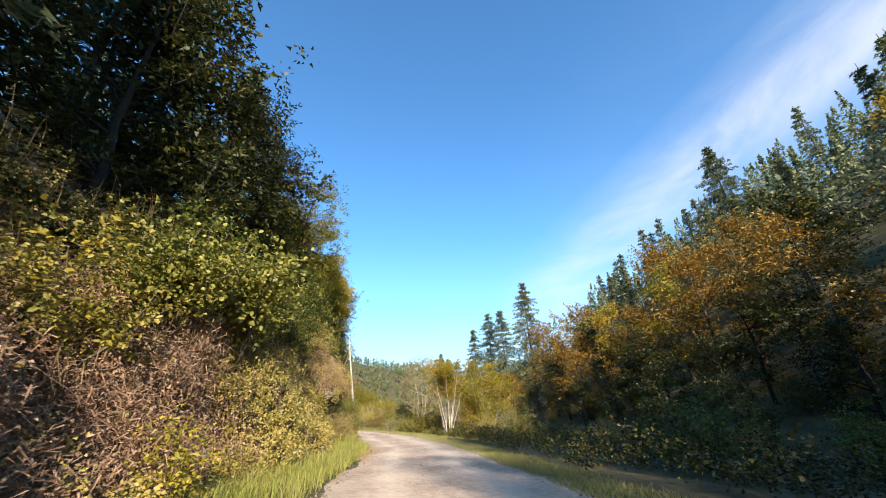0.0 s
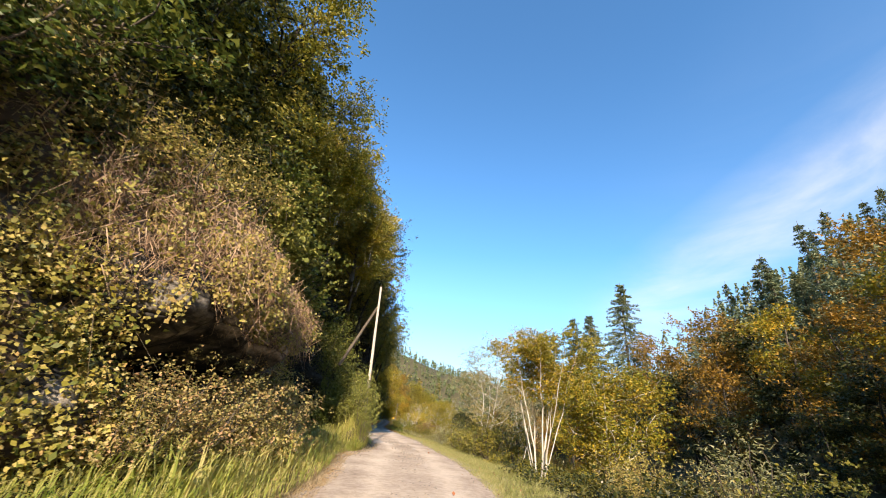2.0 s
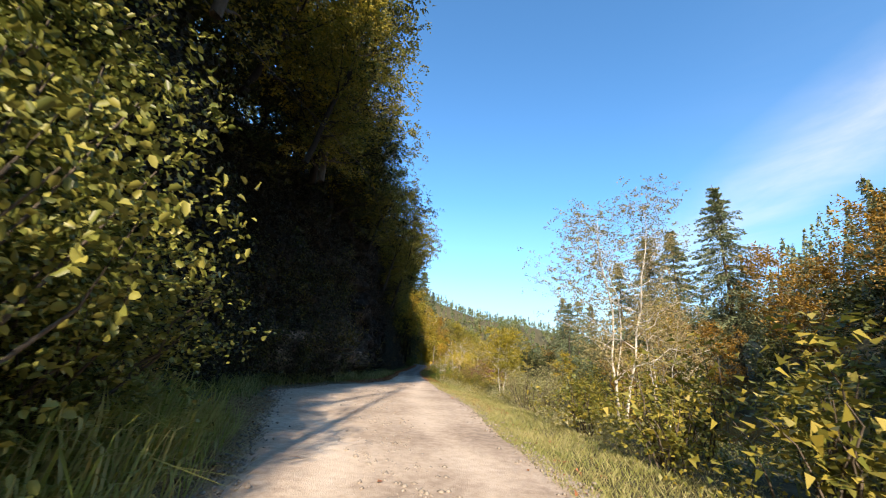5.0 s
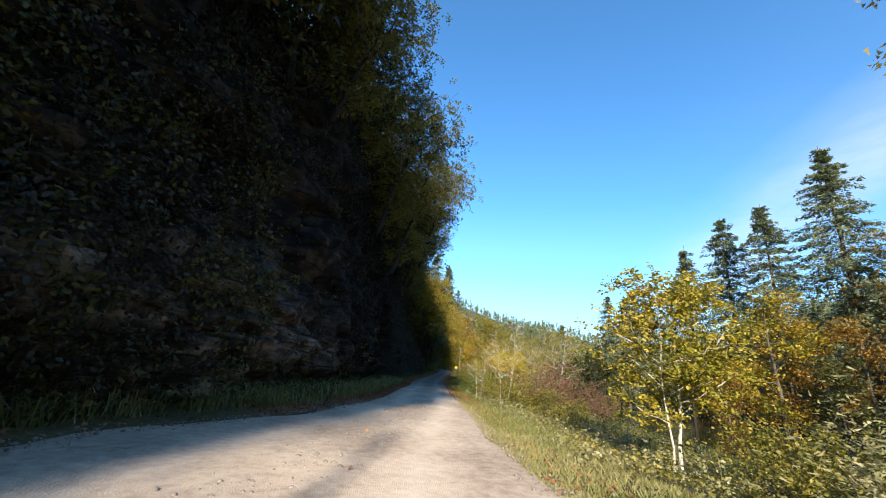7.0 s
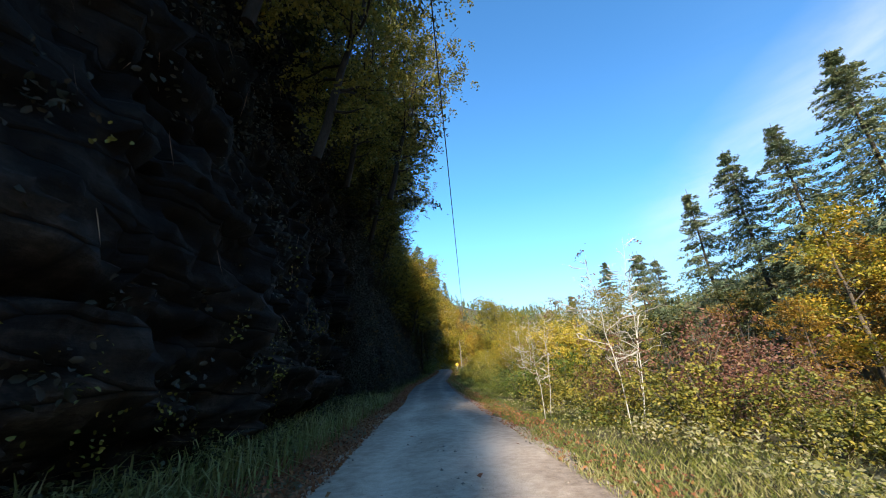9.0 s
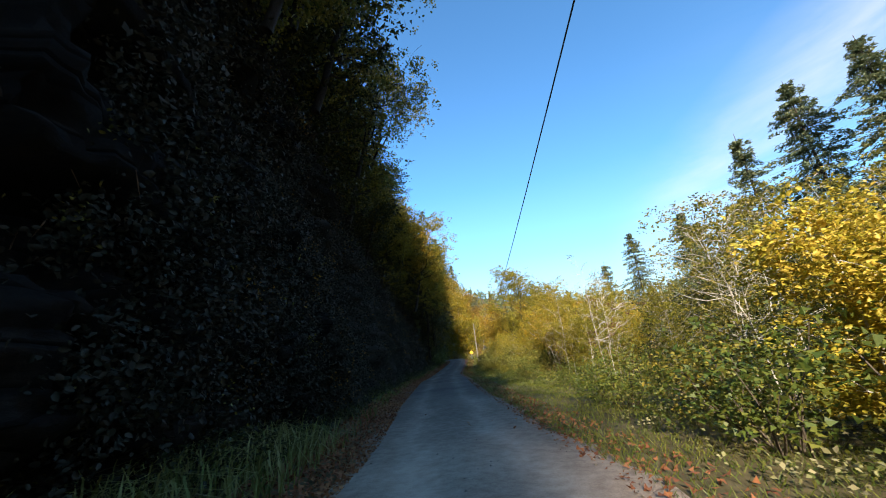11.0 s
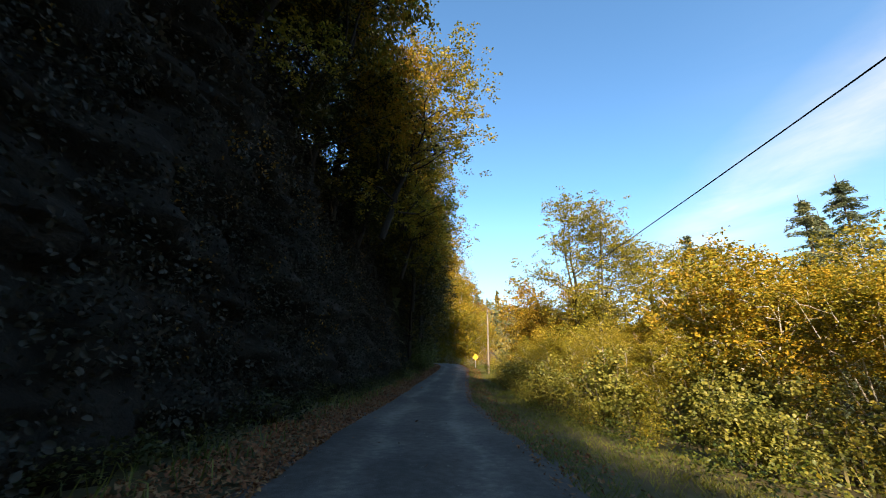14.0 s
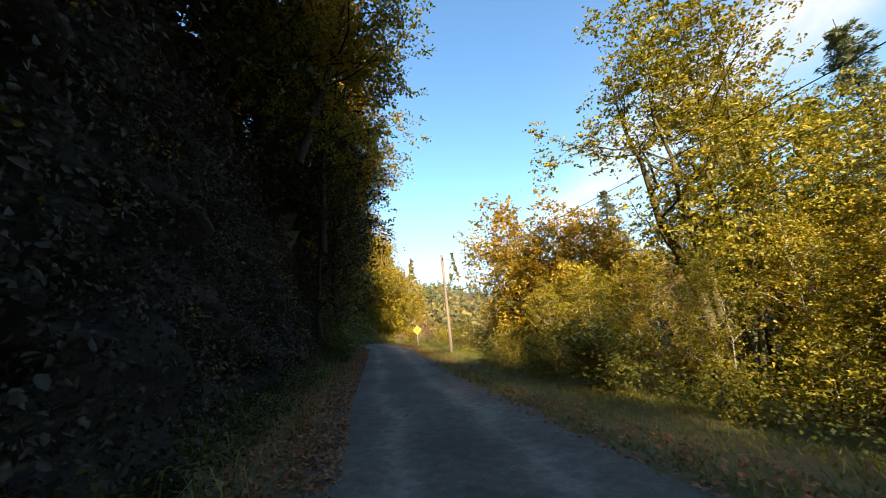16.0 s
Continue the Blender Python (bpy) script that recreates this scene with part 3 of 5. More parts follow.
def fir(name, seed, H, R, label, levels=46, per=7, first=0.12, mat=None, gap=0.0):
    """A conifer: a straight trunk with whorls of drooping branches, each hung with sprays of needles."""
    rng = np.random.default_rng(seed)
    root = tagged(new(name), label, "tree")
    P = wiggle((0, 0, -0.5), (rng.normal() * 0.1, rng.normal() * 0.1, H), 8, 0.03, rng)
    V, F = tube(P, np.linspace(H * 0.013, 0.03, 9), 7)
    part("trunk", V, F, BARK, root, smooth=True)
    br, sp, ax = [], [], []
    for k in range(levels):
        u = first + (0.985 - first) * (k / levels) ** 0.9
        z = u * H + rng.normal() * 0.25
        Lm = R * (1 - u) ** 0.75 * (0.75 + 0.25 * min(1, (u - first) * 6))
        for j in range(per):
            if rng.uniform() < gap:
                continue
            a = rng.uniform(0, 2 * np.pi)
            L = Lm * rng.uniform(0.35, 1.25) + 0.25
            o = np.array([0, 0, z + rng.normal() * 0.3])
            d = np.array([np.cos(a), np.sin(a), 0.55 * (u - 0.45) + rng.normal() * 0.12])
            t = np.linspace(0, 1, 5)[:, None]
            Q = o + d * L * t + np.array([[0, 0, -1]]) * (L * 0.28) * t ** 1.6 + [[0, 0, 0.1]] * (t > 0.9) * L
            br.append(tube(Q[[0, 2, 4]], [0.035, 0.02, 0.008], 3))
            m = max(5, int(18 + L * 15))
            f = rng.uniform(0.12, 1, m) ** 0.8
            w = np.array([-d[1], d[0], 0])
            off = rng.uniform(-1, 1, m) * (0.2 + 0.34 * L * (1 - f))
            base_p = o + d * L * f[:, None] - np.array([[0, 0, 1]]) * (L * 0.28) * (f[:, None] ** 1.6)
            sp.append(base_p + w * off[:, None] - rng.uniform(0, 0.4, (m, 1)) * [[0, 0, 1]])
            ax.append(np.repeat(d[None], m, 0) * 0.9 + w * np.sign(off)[:, None] * 0.7 - [[0, 0, 0.45]])
    V, F = join(br)
    tagged(part("branchwork", V, F, BARK, root), kind="stuff")
    C, A = np.concatenate(sp), np.concatenate(ax)
    V, F = leaves(C, 0.24 + 0.006 * H, rng, axis=A * 1.8, up=0.9, width=0.4, fold=-0.1, three=True)
    part("crown", V, F, mat or NEEDLE, root)
    return root


def shrub(name, seed, H, R, n_leaf, leaf, mat, label, stems=9, bark=None, cluster=0.3, width=0.62, three=True, face=(0, 0, 0)):
    rng = np.random.default_rng(seed)
    root = tagged(new(name), label, "shrub")
    st, tips = [], []
    for s in range(stems):
        a = rng.uniform(0, 2 * np.pi); r = R * rng.uniform(0.15, 0.95)
        h = H * rng.uniform(0.55, 1.0) * (1 - 0.35 * (r / R) ** 2)
        f = np.array([np.cos(a), np.sin(a), 0])
        Q = wiggle(f * 0.15 * R * rng.uniform(0, 1) - [0, 0, 0.2], f * r + [0, 0, h], 5, 0.04 * H, rng)
        st.append(tube(Q, np.linspace(0.022, 0.006, 6) * (0.6 + H * 0.25), 4))
        tips += [Q[2], Q[3], Q[4], Q[5], (Q[4] + Q[5]) / 2 + rng.normal(size=3) * 0.2 * R, Q[3] + rng.normal(size=3) * 0.25 * R]
    V, F = join(st)
    tagged(part("stemwork", V, F, bark or BARK, root), kind="stuff")
    T = np.array(tips)
    C, A = sprays(T, np.full(len(T), 1 / len(T)), n_leaf, rng, cluster, spray=leaf * 1.2, per=9)
    C[:, 2] = np.abs(C[:, 2]) + 0.05
    V, F = leaves(C, leaf, rng, axis=A, up=0.7, width=width, three=three, oval=not three, face=face)
    part("foliage", V, F, mat, root)
    return root


# ---- the lie of the land ----
ROAD_Y = [-60, -20, 7, 18, 26, 30, 32, 34, 39, 45, 50, 55, 59, 63, 66, 72, 78, 84, 90, 99, 106, 112, 118, 124, 128, 131, 134, 137, 140, 144, 150, 160]
ROAD_L = [-6.0, -5.0, -3.2, -1.9, -2.55, -3.2, -3.15, -2.95, -3.2, -6.0, -8.3, -8.3, -7.3, -7.2, -7.4, -8.3, -9.0, -10.15, -11.1, -12.5, -13.0, -13.4, -13.5, -13.6, -13.9, -14.6, -16.6, -20.0, -25.0, -33.0, -46.0, -70.0]
ROAD_R = [-1.6, -0.6, 1.5, 1.9, 1.59, 1.44, 1.275, 1.03, 0.4, -0.4, -0.9, -1.9, -2.8, -3.4, -3.95, -5.05, -6.0, -7.0, -7.85, -9.0, -10.1, -10.5, -10.8, -11.0, -11.4, -11.9, -13.2, -15.6, -19.0, -26.0, -39.0, -63.0]
BASE_Y = [-90, -30, 0, 8, 12, 15, 18, 20, 22, 24, 26, 28, 30, 33, 35.5, 38, 41, 44, 48, 55, 60, 66, 75, 88, 103, 112, 125, 130, 134, 138, 143, 150, 180, 300, 700]
BASE_X = [-13, -9.5, -6.2, -4.9, -4.6, -4.4, -4.3, -4.15, -4.0, -4.1, -4.6, -5.3, -5.9, -6.6, -6.4, -6.2, -6.7, -8.2, -9.6, -9.3, -8.6, -8.9, -10.4, -12.4, -14.4, -15.3, -16.0, -17.0, -20.0, -27.0, -40.0, -56.0, -75, -100, -140]
TOP_Y = [-90, 0, 10, 25, 36, 48, 60, 75, 90, 105, 125, 150, 700]
TOP_Z = [9, 7, 6.5, 7.0, 7.5, 10, 11, 10, 9.5, 9, 8, 7, 10]
LEAN_Y = [-90, 0, 10, 18, 23, 29, 36, 46, 60, 75, 90, 110, 150, 700]
LEAN_X = [6, 5, 4.4, 3.6, 2.2, 1.4, 1.5, 1.6, 0.2, 0.6, 1.6, 1.6, 3, 8]


def xl(y): return np.interp(y, ROAD_Y, ROAD_L)
def xr(y): return np.interp(y, ROAD_Y, ROAD_R)
def xb(y): return np.interp(y, BASE_Y, BASE_X)
def rise(y): return np.interp(y, [104, 110, 116, 122, 128, 133, 140], [0, 0.10, 0.36, 0.72, 1.12, 1.38, 1.5])
def smooth(a, b, x):
    t = np.clip((np.asarray(x, float) - a) / (b - a), 0, 1)
    return t * t * (3 - 2 * t)


def bumps(x, y, k=1.0):
    return 0.5 * np.sin(x * 0.9 * k + 1.3 * np.sin(y * 0.37 * k)) * np.sin(y * 0.71 * k + 0.8) + 0.5 * np.sin(x * 2.1 * k + y * 1.7 * k + 2)


def land(x, y):
    """Height of the ground sheet."""
    x, y = np.broadcast_arrays(np.asarray(x, float), np.asarray(y, float))
    u = x - xr(y)
    v = xl(y) - x
    d = xb(y) - x
    z = np.zeros(x.shape)
    # right: a verge, then down to the river flat
    z = np.where(u > 0, -0.05 * smooth(0, 1, u) - 0.25 * smooth(1.5, 4, u) - 1.0 * smooth(4, 12, u) - 1.3 * smooth(11, 16, u) + 0.06 * bumps(x, y) * smooth(0.6, 2, u), z)
    far = x - (38 + 0.12 * np.clip(y - 60, -60, 300))
    z = np.where(u > 0, z + 2.4 * smooth(-8, 0, far) + np.clip(far, 0, 95) * 0.66 * (1 - smooth(110, 240, y)) + np.clip(far - 20, 0, 160) * 0.4 * smooth(140, 260, y), z)
    # left: a low bank towards the foot of the cliff, and the hill behind
    z = np.where(v > 0, 0.12 * smooth(0, 1.2, v) + 0.25 * smooth(0.8, 3, v) + 0.05 * bumps(x, y, 1.4) * smooth(0.3, 1, v), z)
    z = z + 1.25 * np.exp(-((x + 3.5) ** 2 + (y - 34.5) ** 2) / 0.6) * smooth(-0.1, 0.4, v)
    hill = np.minimum(0.3 + np.clip(d - 16, 0, 999) * 2.2, np.interp(y, TOP_Y, TOP_Z) + 0.72 * np.clip(d - 3, 0, 75))
    z = np.where(d > 8, hill, z)
    # the road climbs towards the bend, and a spur of the hill stands beyond it
    z = z + rise(y) * np.where(u > 0, 1 - smooth(2.5, 14, u), 1.0) * (d < 8)
    z = np.maximum(z, 1.4 + 0.8 * np.clip(-8.5 - x + 0.1 * (y - 140), 0, 45) - 60 * (1 - smooth(134, 147, y + 0.25 * np.clip(-12 - x, 0, 40))) - 0.25 * np.clip(y - 190, 0, 200))
    # the far hills that close the valley
    ring = smooth(330, 760, np.hypot(x, y)) * (96 + 12 * np.sin(x * 0.011 + 0.5) + 7 * np.sin(x * 0.027 + y * 0.006) - 0.3 * np.clip(x, -300, 160))
    return np.where(y > 120, np.maximum(z, ring * smooth(200, 420, y) - 3 * (1 - smooth(200, 420, y))), np.where(np.abs(x) > 130, np.maximum(z, ring * 0.9), z))


def spread_axis(lo, hi, step, end, grow=1.13):
    a = list(np.arange(lo, hi, step))
    s = step
    while a[-1] < end:
        s *= grow
        a.append(a[-1] + s)
    s = step
    while a[0] > -end:
        s *= grow
        a.insert(0, a[0] - s)
    return np.array(a)


def grid_faces(n, m):
    i = (np.arange(n - 1)[:, None] * m + np.arange(m - 1)[None]).ravel()
    return np.stack([i, i + 1, i + m + 1, i + m], 1)


GX, GY = spread_axis(-26, 48, 0.8, 2400), spread_axis(-30, 165, 1.0, 2400)
YY, XX = np.meshgrid(GY, GX, indexing="ij")
ZZ = land(XX, YY)
onroad = (XX > xl(YY) - 0.1) & (XX < xr(YY) + 0.1)
ZZ = ZZ - 0.06 * onroad
ground = part("ground", np.stack([XX, YY, ZZ], -1).reshape(-1, 3), grid_faces(len(GY), len(GX)), ground_material(), smooth=True)
tagged(ground, "brown and mossy earth of a wooded river valley", "ground", kind="structure")

# road: a crowned strip with two worn wheel tracks
ry = np.arange(-60, 160, 0.7)
ra = np.linspace(0, 1, 15)
L, R = xl(ry) - 0.25 + 0.14 * np.sin(ry * 1.1) + 0.1 * np.sin(ry * 2.7), xr(ry) + 0.25 + 0.14 * np.sin(ry * 0.9 + 2) + 0.1 * np.sin(ry * 3.1)
RX = L[:, None] * (1 - ra) + R[:, None] * ra
track = np.exp(-((ra - 0.3) / 0.07) ** 2) + np.exp(-((ra - 0.7) / 0.07) ** 2)
RZ = 0.05 * (1 - (2 * ra - 1) ** 4)[None] - 0.022 * track[None] + 0.008 * np.sin(ry * 3)[:, None] * np.sin(ra * 9)[None] - 0.05 * (np.abs(2 * ra - 1) > 0.99)[None]
RYY = np.repeat(ry[:, None], 15, 1)
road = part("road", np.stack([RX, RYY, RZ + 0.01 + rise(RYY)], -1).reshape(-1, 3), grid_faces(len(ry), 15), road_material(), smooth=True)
att = road.data.attributes.new("across", "FLOAT", "POINT")
att.data.foreach_set("value", np.tile(ra, len(ry)).astype(np.float32))
tagged(road, "pale beige packed gravel road with worn wheel tracks", "road", kind="structure")

# river
wy = np.arange(-80, 420, 12.0)
W = np.stack([np.stack([xr(np.minimum(wy, 112)) + 8, wy, np.full(len(wy), -1.75)], -1), np.stack([52 + 0.12 * np.clip(wy - 60, -60, 300), wy, np.full(len(wy), -1.75)], -1)], 1)
water = part("water", W.reshape(-1, 3), grid_faces(len(wy), 2), water_material())
tagged(water, "dark still river water beside the road", "river", kind="structure")


# cliff and bank along the road
def cliff_point(y, v):
    """y along the road, v: 0 foot, 1 brow, to 2 up the slope behind."""
    H, ln, b = np.interp(y, TOP_Y, TOP_Z), np.interp(y, LEAN_Y, LEAN_X), xb(y)
    z = np.where(v < 1, v * H, H + (v - 1) * 22)
    x = b - np.where(v < 1, ln * v ** 1.4, ln + (v - 1) * 30)
    rock = smooth(46, 54, y) * (1 - smooth(74, 84, y))
    zz = z + 0.10 * (y - 60) + 0.35 * np.sin(y * 0.5)
    ledge = ((zz * 0.62 + 0.12 * np.sin(y * 1.3)) % 1.0)
    x = x + rock * np.where(v < 1, 0.2 * ledge - 0.1 - 0.55 * np.exp(-((z - 0.45) / 0.5) ** 2) + 0.3 * np.exp(-((z - 2.2) / 1.0) ** 2), 0)
    x = x + (1 - 0.85 * rock) * (1 - 0.5 * smooth(80, 90, y)) * np.where(v < 1.05, 0.42 * np.sin(y * 0.55 + z * 0.6) + 0.28 * np.sin(y * 1.35 - z * 0.9 + 1) + 0.16 * np.sin(y * 3.1 + z * 2.3) + 0.09 * np.sin(y * 6.7 - z * 4.1), 0) * smooth(0.0, 0.12, v + 0.05)
    # the brow juts out over the lower bank, and a shallow cave under it
    cave = np.exp(-((y - 23.6) / 2.9) ** 2)
    x = x - cave * 1.9 * np.exp(-((z - 1.75) / 0.62) ** 2) + cave * 0.7 * np.exp(-((z - 3.3) / 0.9) ** 2)
    return x, y + 0 * v, z


cy = np.concatenate([np.arange(-60, -10, 1.5), np.arange(-10, 42, 0.3), np.arange(42, 82, 0.115), np.arange(82, 135, 0.35), np.arange(135, 181, 1.5)])
cv = np.concatenate([np.linspace(0, 1, 104), np.linspace(1.05, 2.1, 12)])
CY, CV = np.meshgrid(cy, cv, indexing="ij")
CX, _, CZ = cliff_point(CY, CV)
jag = np.zeros(CX.shape)
for k, a in ((0.8, 0.30), (2.1, 0.15), (5.0, 0.07)):
    jag += a * np.array([noise.noise((0.0, yy * k, zz * k * 1.5)) for yy, zz in zip(CY.ravel(), CZ.ravel())]).reshape(CX.shape)
# beds of rock broken into blocks, each standing out or back by its own amount
def chance(i, j, k):
    v = np.sin(i * 12.9898 + j * 78.233 + k * 37.719) * 43758.5453
    return v - np.floor(v)


warp = np.array([noise.noise((7.0, yy * 0.35, zz * 0.6)) for yy, zz in zip(CY.ravel(), CZ.ravel())]).reshape(CX.shape)
beds = np.zeros(CX.shape)
for k, (bed, block, a) in enumerate(((1.9, 4.3, 0.75), (0.85, 1.7, 0.5), (0.37, 0.8, 0.26), (0.17, 0.33, 0.10))):
    w = (CZ + 0.06 * CY + 0.22 * warp) / bed
    i = np.floor(w)
    j = np.floor(CY / block + chance(i, 3.0, k) * 5 + 0.3 * warp)
    tilt = w - i - 0.5
    beds += a * (chance(i, j, k) - 0.5) + 0.22 * a * tilt
jag += beds * smooth(46, 54, CY) * (1 - smooth(78, 84, CY)) * (CV < 1.0)
CX = CX + jag * np.where(CV < 1.02, 1.0, 0.4) * (1 + 0.9 * smooth(78, 86, CY))
CP = np.stack([CX, CY, CZ - 0.1], -1)
CF = grid_faces(len(cy), len(cv))[:, ::-1]
cmid = CP.reshape(-1, 3)[CF].mean(1)
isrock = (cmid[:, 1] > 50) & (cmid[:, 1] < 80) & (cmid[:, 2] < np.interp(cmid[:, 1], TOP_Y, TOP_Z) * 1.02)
isrock |= (cmid[:, 1] > 19.5) & (cmid[:, 1] < 28) & (cmid[:, 2] > 0.9) & (cmid[:, 2] < 3.3)
# past y 31 the bank gets the earth with shade in its colour
isshaded = (cmid[:, 1] > 31) & ~isrock
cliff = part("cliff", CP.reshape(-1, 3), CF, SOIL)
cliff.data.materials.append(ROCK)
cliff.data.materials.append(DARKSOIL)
cliff.data.polygons.foreach_set("material_index", (isrock + 2 * isshaded).astype(np.int32))
tagged(cliff, "overgrown sandstone road cut and earth bank", "cliff", kind="structure")

# normals of the cliff, to lay foliage on it
du = np.gradient(CP, axis=0); dv = np.gradient(CP, axis=1)
CN = unit(np.cross(dv, du)); CN *= np.sign(CN[..., 0:1] + 1e-6)


def on_cliff(n, y0, y1, z0, z1, rng, off=(0.05, 0.5), clump=2.2, keep=0.45):
    """Points on the cliff in uneven patches."""
    ii = np.where((cy > y0) & (cy < y1))[0]
    jj = np.where(cv < 1.25)[0]
    P = np.zeros((0, 3)); N = np.zeros((0, 3))
    while len(P) < n:
        i, j = rng.choice(ii, n * 2), rng.choice(jj, n * 2)
        p, q = CP[i, j], CN[i, j]
        patch = 0.5 + 0.5 * np.sin(p[:, 1] * clump + 1.7 * np.sin(p[:, 2] * clump * 1.1)) * np.sin(p[:, 2] * clump * 1.3 + p[:, 1] * 0.6)
        ok = (p[:, 2] > z0) & (p[:, 2] < z1) & (rng.uniform(size=len(p)) < keep + (1 - keep) * patch)
        P, N = np.concatenate([P, p[ok]]), np.concatenate([N, q[ok]])
    P, N = P[:n], N[:n]
    lump = 0.5 + 0.5 * np.sin(P[:, 1] * 1.9 + 2.2 * np.sin(P[:, 2] * 1.7)) * np.sin(P[:, 2] * 2.3 + 0.5)
    o = rng.uniform(off[0], off[1], n) * (0.35 + 0.9 * lump)
    return P + N * o[:, None] + rng.normal(size=(n, 3)) * 0.12, N


def stuff(name, V, F, mat, label, category, kind="stuff"):
    return tagged(part(name, V, F, mat), label, category, kind=kind)


rng = np.random.default_rng(11)
# sunlit bank: brambles, dead bracken, dry stalks hanging from the brow
Q, N = on_cliff(9000, -4, 26, 0.2, 6.0, rng, off=(0.03, 0.36), clump=1.1)
bare = (Q[:, 1] < 8.5) & (Q[:, 2] > 0.7) & (Q[:, 2] < 3.3 + 0.5 * np.sin(Q[:, 1]))
hollow = (Q[:, 1] > 20.5) & (Q[:, 1] < 27.5) & (Q[:, 2] > 0.9) & (Q[:, 2] < 2.7)
Q = Q[~hollow]
bare = bare[~hollow]
Q = Q[~bare | (rng.uniform(size=len(Q)) < 0.07)]
P, A = sprays(Q, np.full(len(Q), 1 / len(Q)), 175000, rng, 0.04, spray=0.09, per=14, flat=0.9)
V, F = leaves(P, 0.062, rng, axis=A + [[0.5, -0.1, -0.6]], up=0.35, width=0.8, face=(0.7, -1.3, 0))
stuff("bramble_bank", V, F, BRAMBLE, "yellowing bramble leaves covering the sunlit bank", "brambles")
P, N = on_cliff(60000, -3, 9.5, 0.5, 3.9, rng, off=(0.02, 0.35), clump=1.6, keep=0.3)
V, F = leaves(P, 0.2, rng, axis=N * 0.5 - [[0, 0.5, 0.9]], up=0.2, width=0.09, fold=0.02, three=True, face=(0.5, -1.2, 0))
stuff("dead_bracken", V, F, BRACKEN, "collapsed brown bracken and dead grass on the bank", "dead bracken")
P, N = on_cliff(26000, -3, 9.5, 0.4, 4.2, rng, off=(0.02, 0.4), clump=1.2, keep=0.2)
V, F = leaves(P, 0.075, rng, axis=N * 0.5 - [[0, 0, 0.8]], up=0.3, width=0.4, face=(0.5, -1.2, 0))
stuff("dead_bracken", V, F, BRACKEN, "withered brown fern fronds on the bank", "dead bracken")
P, N = on_cliff(14000, 19, 31, 0.1, 7.5, rng, off=(0.1, 0.7), clump=1.3, keep=0.15)
P = P[~((P[:, 1] > 20.5) & (P[:, 1] < 27.5) & (P[:, 2] > 0.9) & (P[:, 2] < 2.7))]
V, F = leaves(P, 0.085, rng, axis=[[0.3, -0.1, -0.4]], up=0.35, face=(0.6, -1.2, 0))
stuff("bramble_bank", V, F, GREENY, "green and yellow brambles on the road bank", "brambles")
P, N = on_cliff(2600, 2, 26, 1.6, 6.5, rng, off=(0.05, 0.3), clump=0.7, keep=0.02)
V, F = blades(P, 0.7, rng, width=0.006, lean=1.5, bend=N * 1.5 - [[0, 0, 0.6]])
stuff("dry_stalks", V, F, DRY, "dry brown grass and stalks hanging from the bank", "dead grass")
P, N = on_cliff(12000, 19.5, 25.5, 2.8, 5.2, rng, off=(0.1, 0.5), clump=0.4, keep=0.3)
V, F = leaves(P, 0.4, rng, axis=N * 0.6 - [[0, 0, 1.6]], up=0.0, width=0.03, fold=0.02, three=True, face=(0.5, -1.2, 0))
stuff("dry_stalks", V, F, BRACKEN, "dead brown stalks drooping over a hollow in the bank", "dead grass")
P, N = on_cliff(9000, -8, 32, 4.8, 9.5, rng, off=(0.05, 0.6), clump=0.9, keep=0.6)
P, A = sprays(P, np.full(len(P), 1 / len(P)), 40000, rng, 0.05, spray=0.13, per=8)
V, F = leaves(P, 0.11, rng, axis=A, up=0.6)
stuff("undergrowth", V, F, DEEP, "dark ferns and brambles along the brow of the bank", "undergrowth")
# shaded cliff: ivy and ferns
def ivy_on(n, per, y0, y1, z0, z1, off, clump, keep, size, mat, label, thin=None, name="ivy", category="ivy", oval=True):
    """Small leaves in hanging sprays over the cliff."""
    Q, N = on_cliff(n, y0, y1, z0, z1, rng, off=off, clump=clump, keep=keep)
    if thin is not None:
        Q = Q[thin(Q)]
    P, A = sprays(Q, np.full(len(Q), 1 / len(Q)), len(Q) * per, rng, 0.03, spray=size * 1.5, per=per, flat=1.3)
    V, F = leaves(P, size, rng, axis=A * 0.5 + [[0.35, 0, -0.7]], up=0.25, width=0.62, oval=oval)
    stuff(name, V, F, mat, label, category)


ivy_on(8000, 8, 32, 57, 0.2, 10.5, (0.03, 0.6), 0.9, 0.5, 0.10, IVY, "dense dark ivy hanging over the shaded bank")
ivy_on(1300, 9, 44, 58, 0.2, 7.0, (0.2, 0.9), 0.7, 0.1, 0.10, DEEP, "dark green salal and ferns on the shaded bank", name="fern_bank", category="ferns")
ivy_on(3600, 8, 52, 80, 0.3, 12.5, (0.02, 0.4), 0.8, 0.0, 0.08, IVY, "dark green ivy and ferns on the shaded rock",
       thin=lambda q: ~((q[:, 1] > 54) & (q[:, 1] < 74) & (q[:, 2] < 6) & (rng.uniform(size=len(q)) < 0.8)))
ivy_on(240, 9, 60, 80, 0.5, 4.0, (0.02, 0.25), 0.9, 0.0, 0.05, GREENY, "small pale leafed plants rooted in the rock", name="rock_plants", category="plants")
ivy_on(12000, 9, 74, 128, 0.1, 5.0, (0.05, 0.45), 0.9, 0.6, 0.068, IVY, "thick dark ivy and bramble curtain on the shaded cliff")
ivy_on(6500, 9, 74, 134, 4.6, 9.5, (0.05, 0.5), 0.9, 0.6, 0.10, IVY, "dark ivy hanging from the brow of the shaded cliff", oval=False)
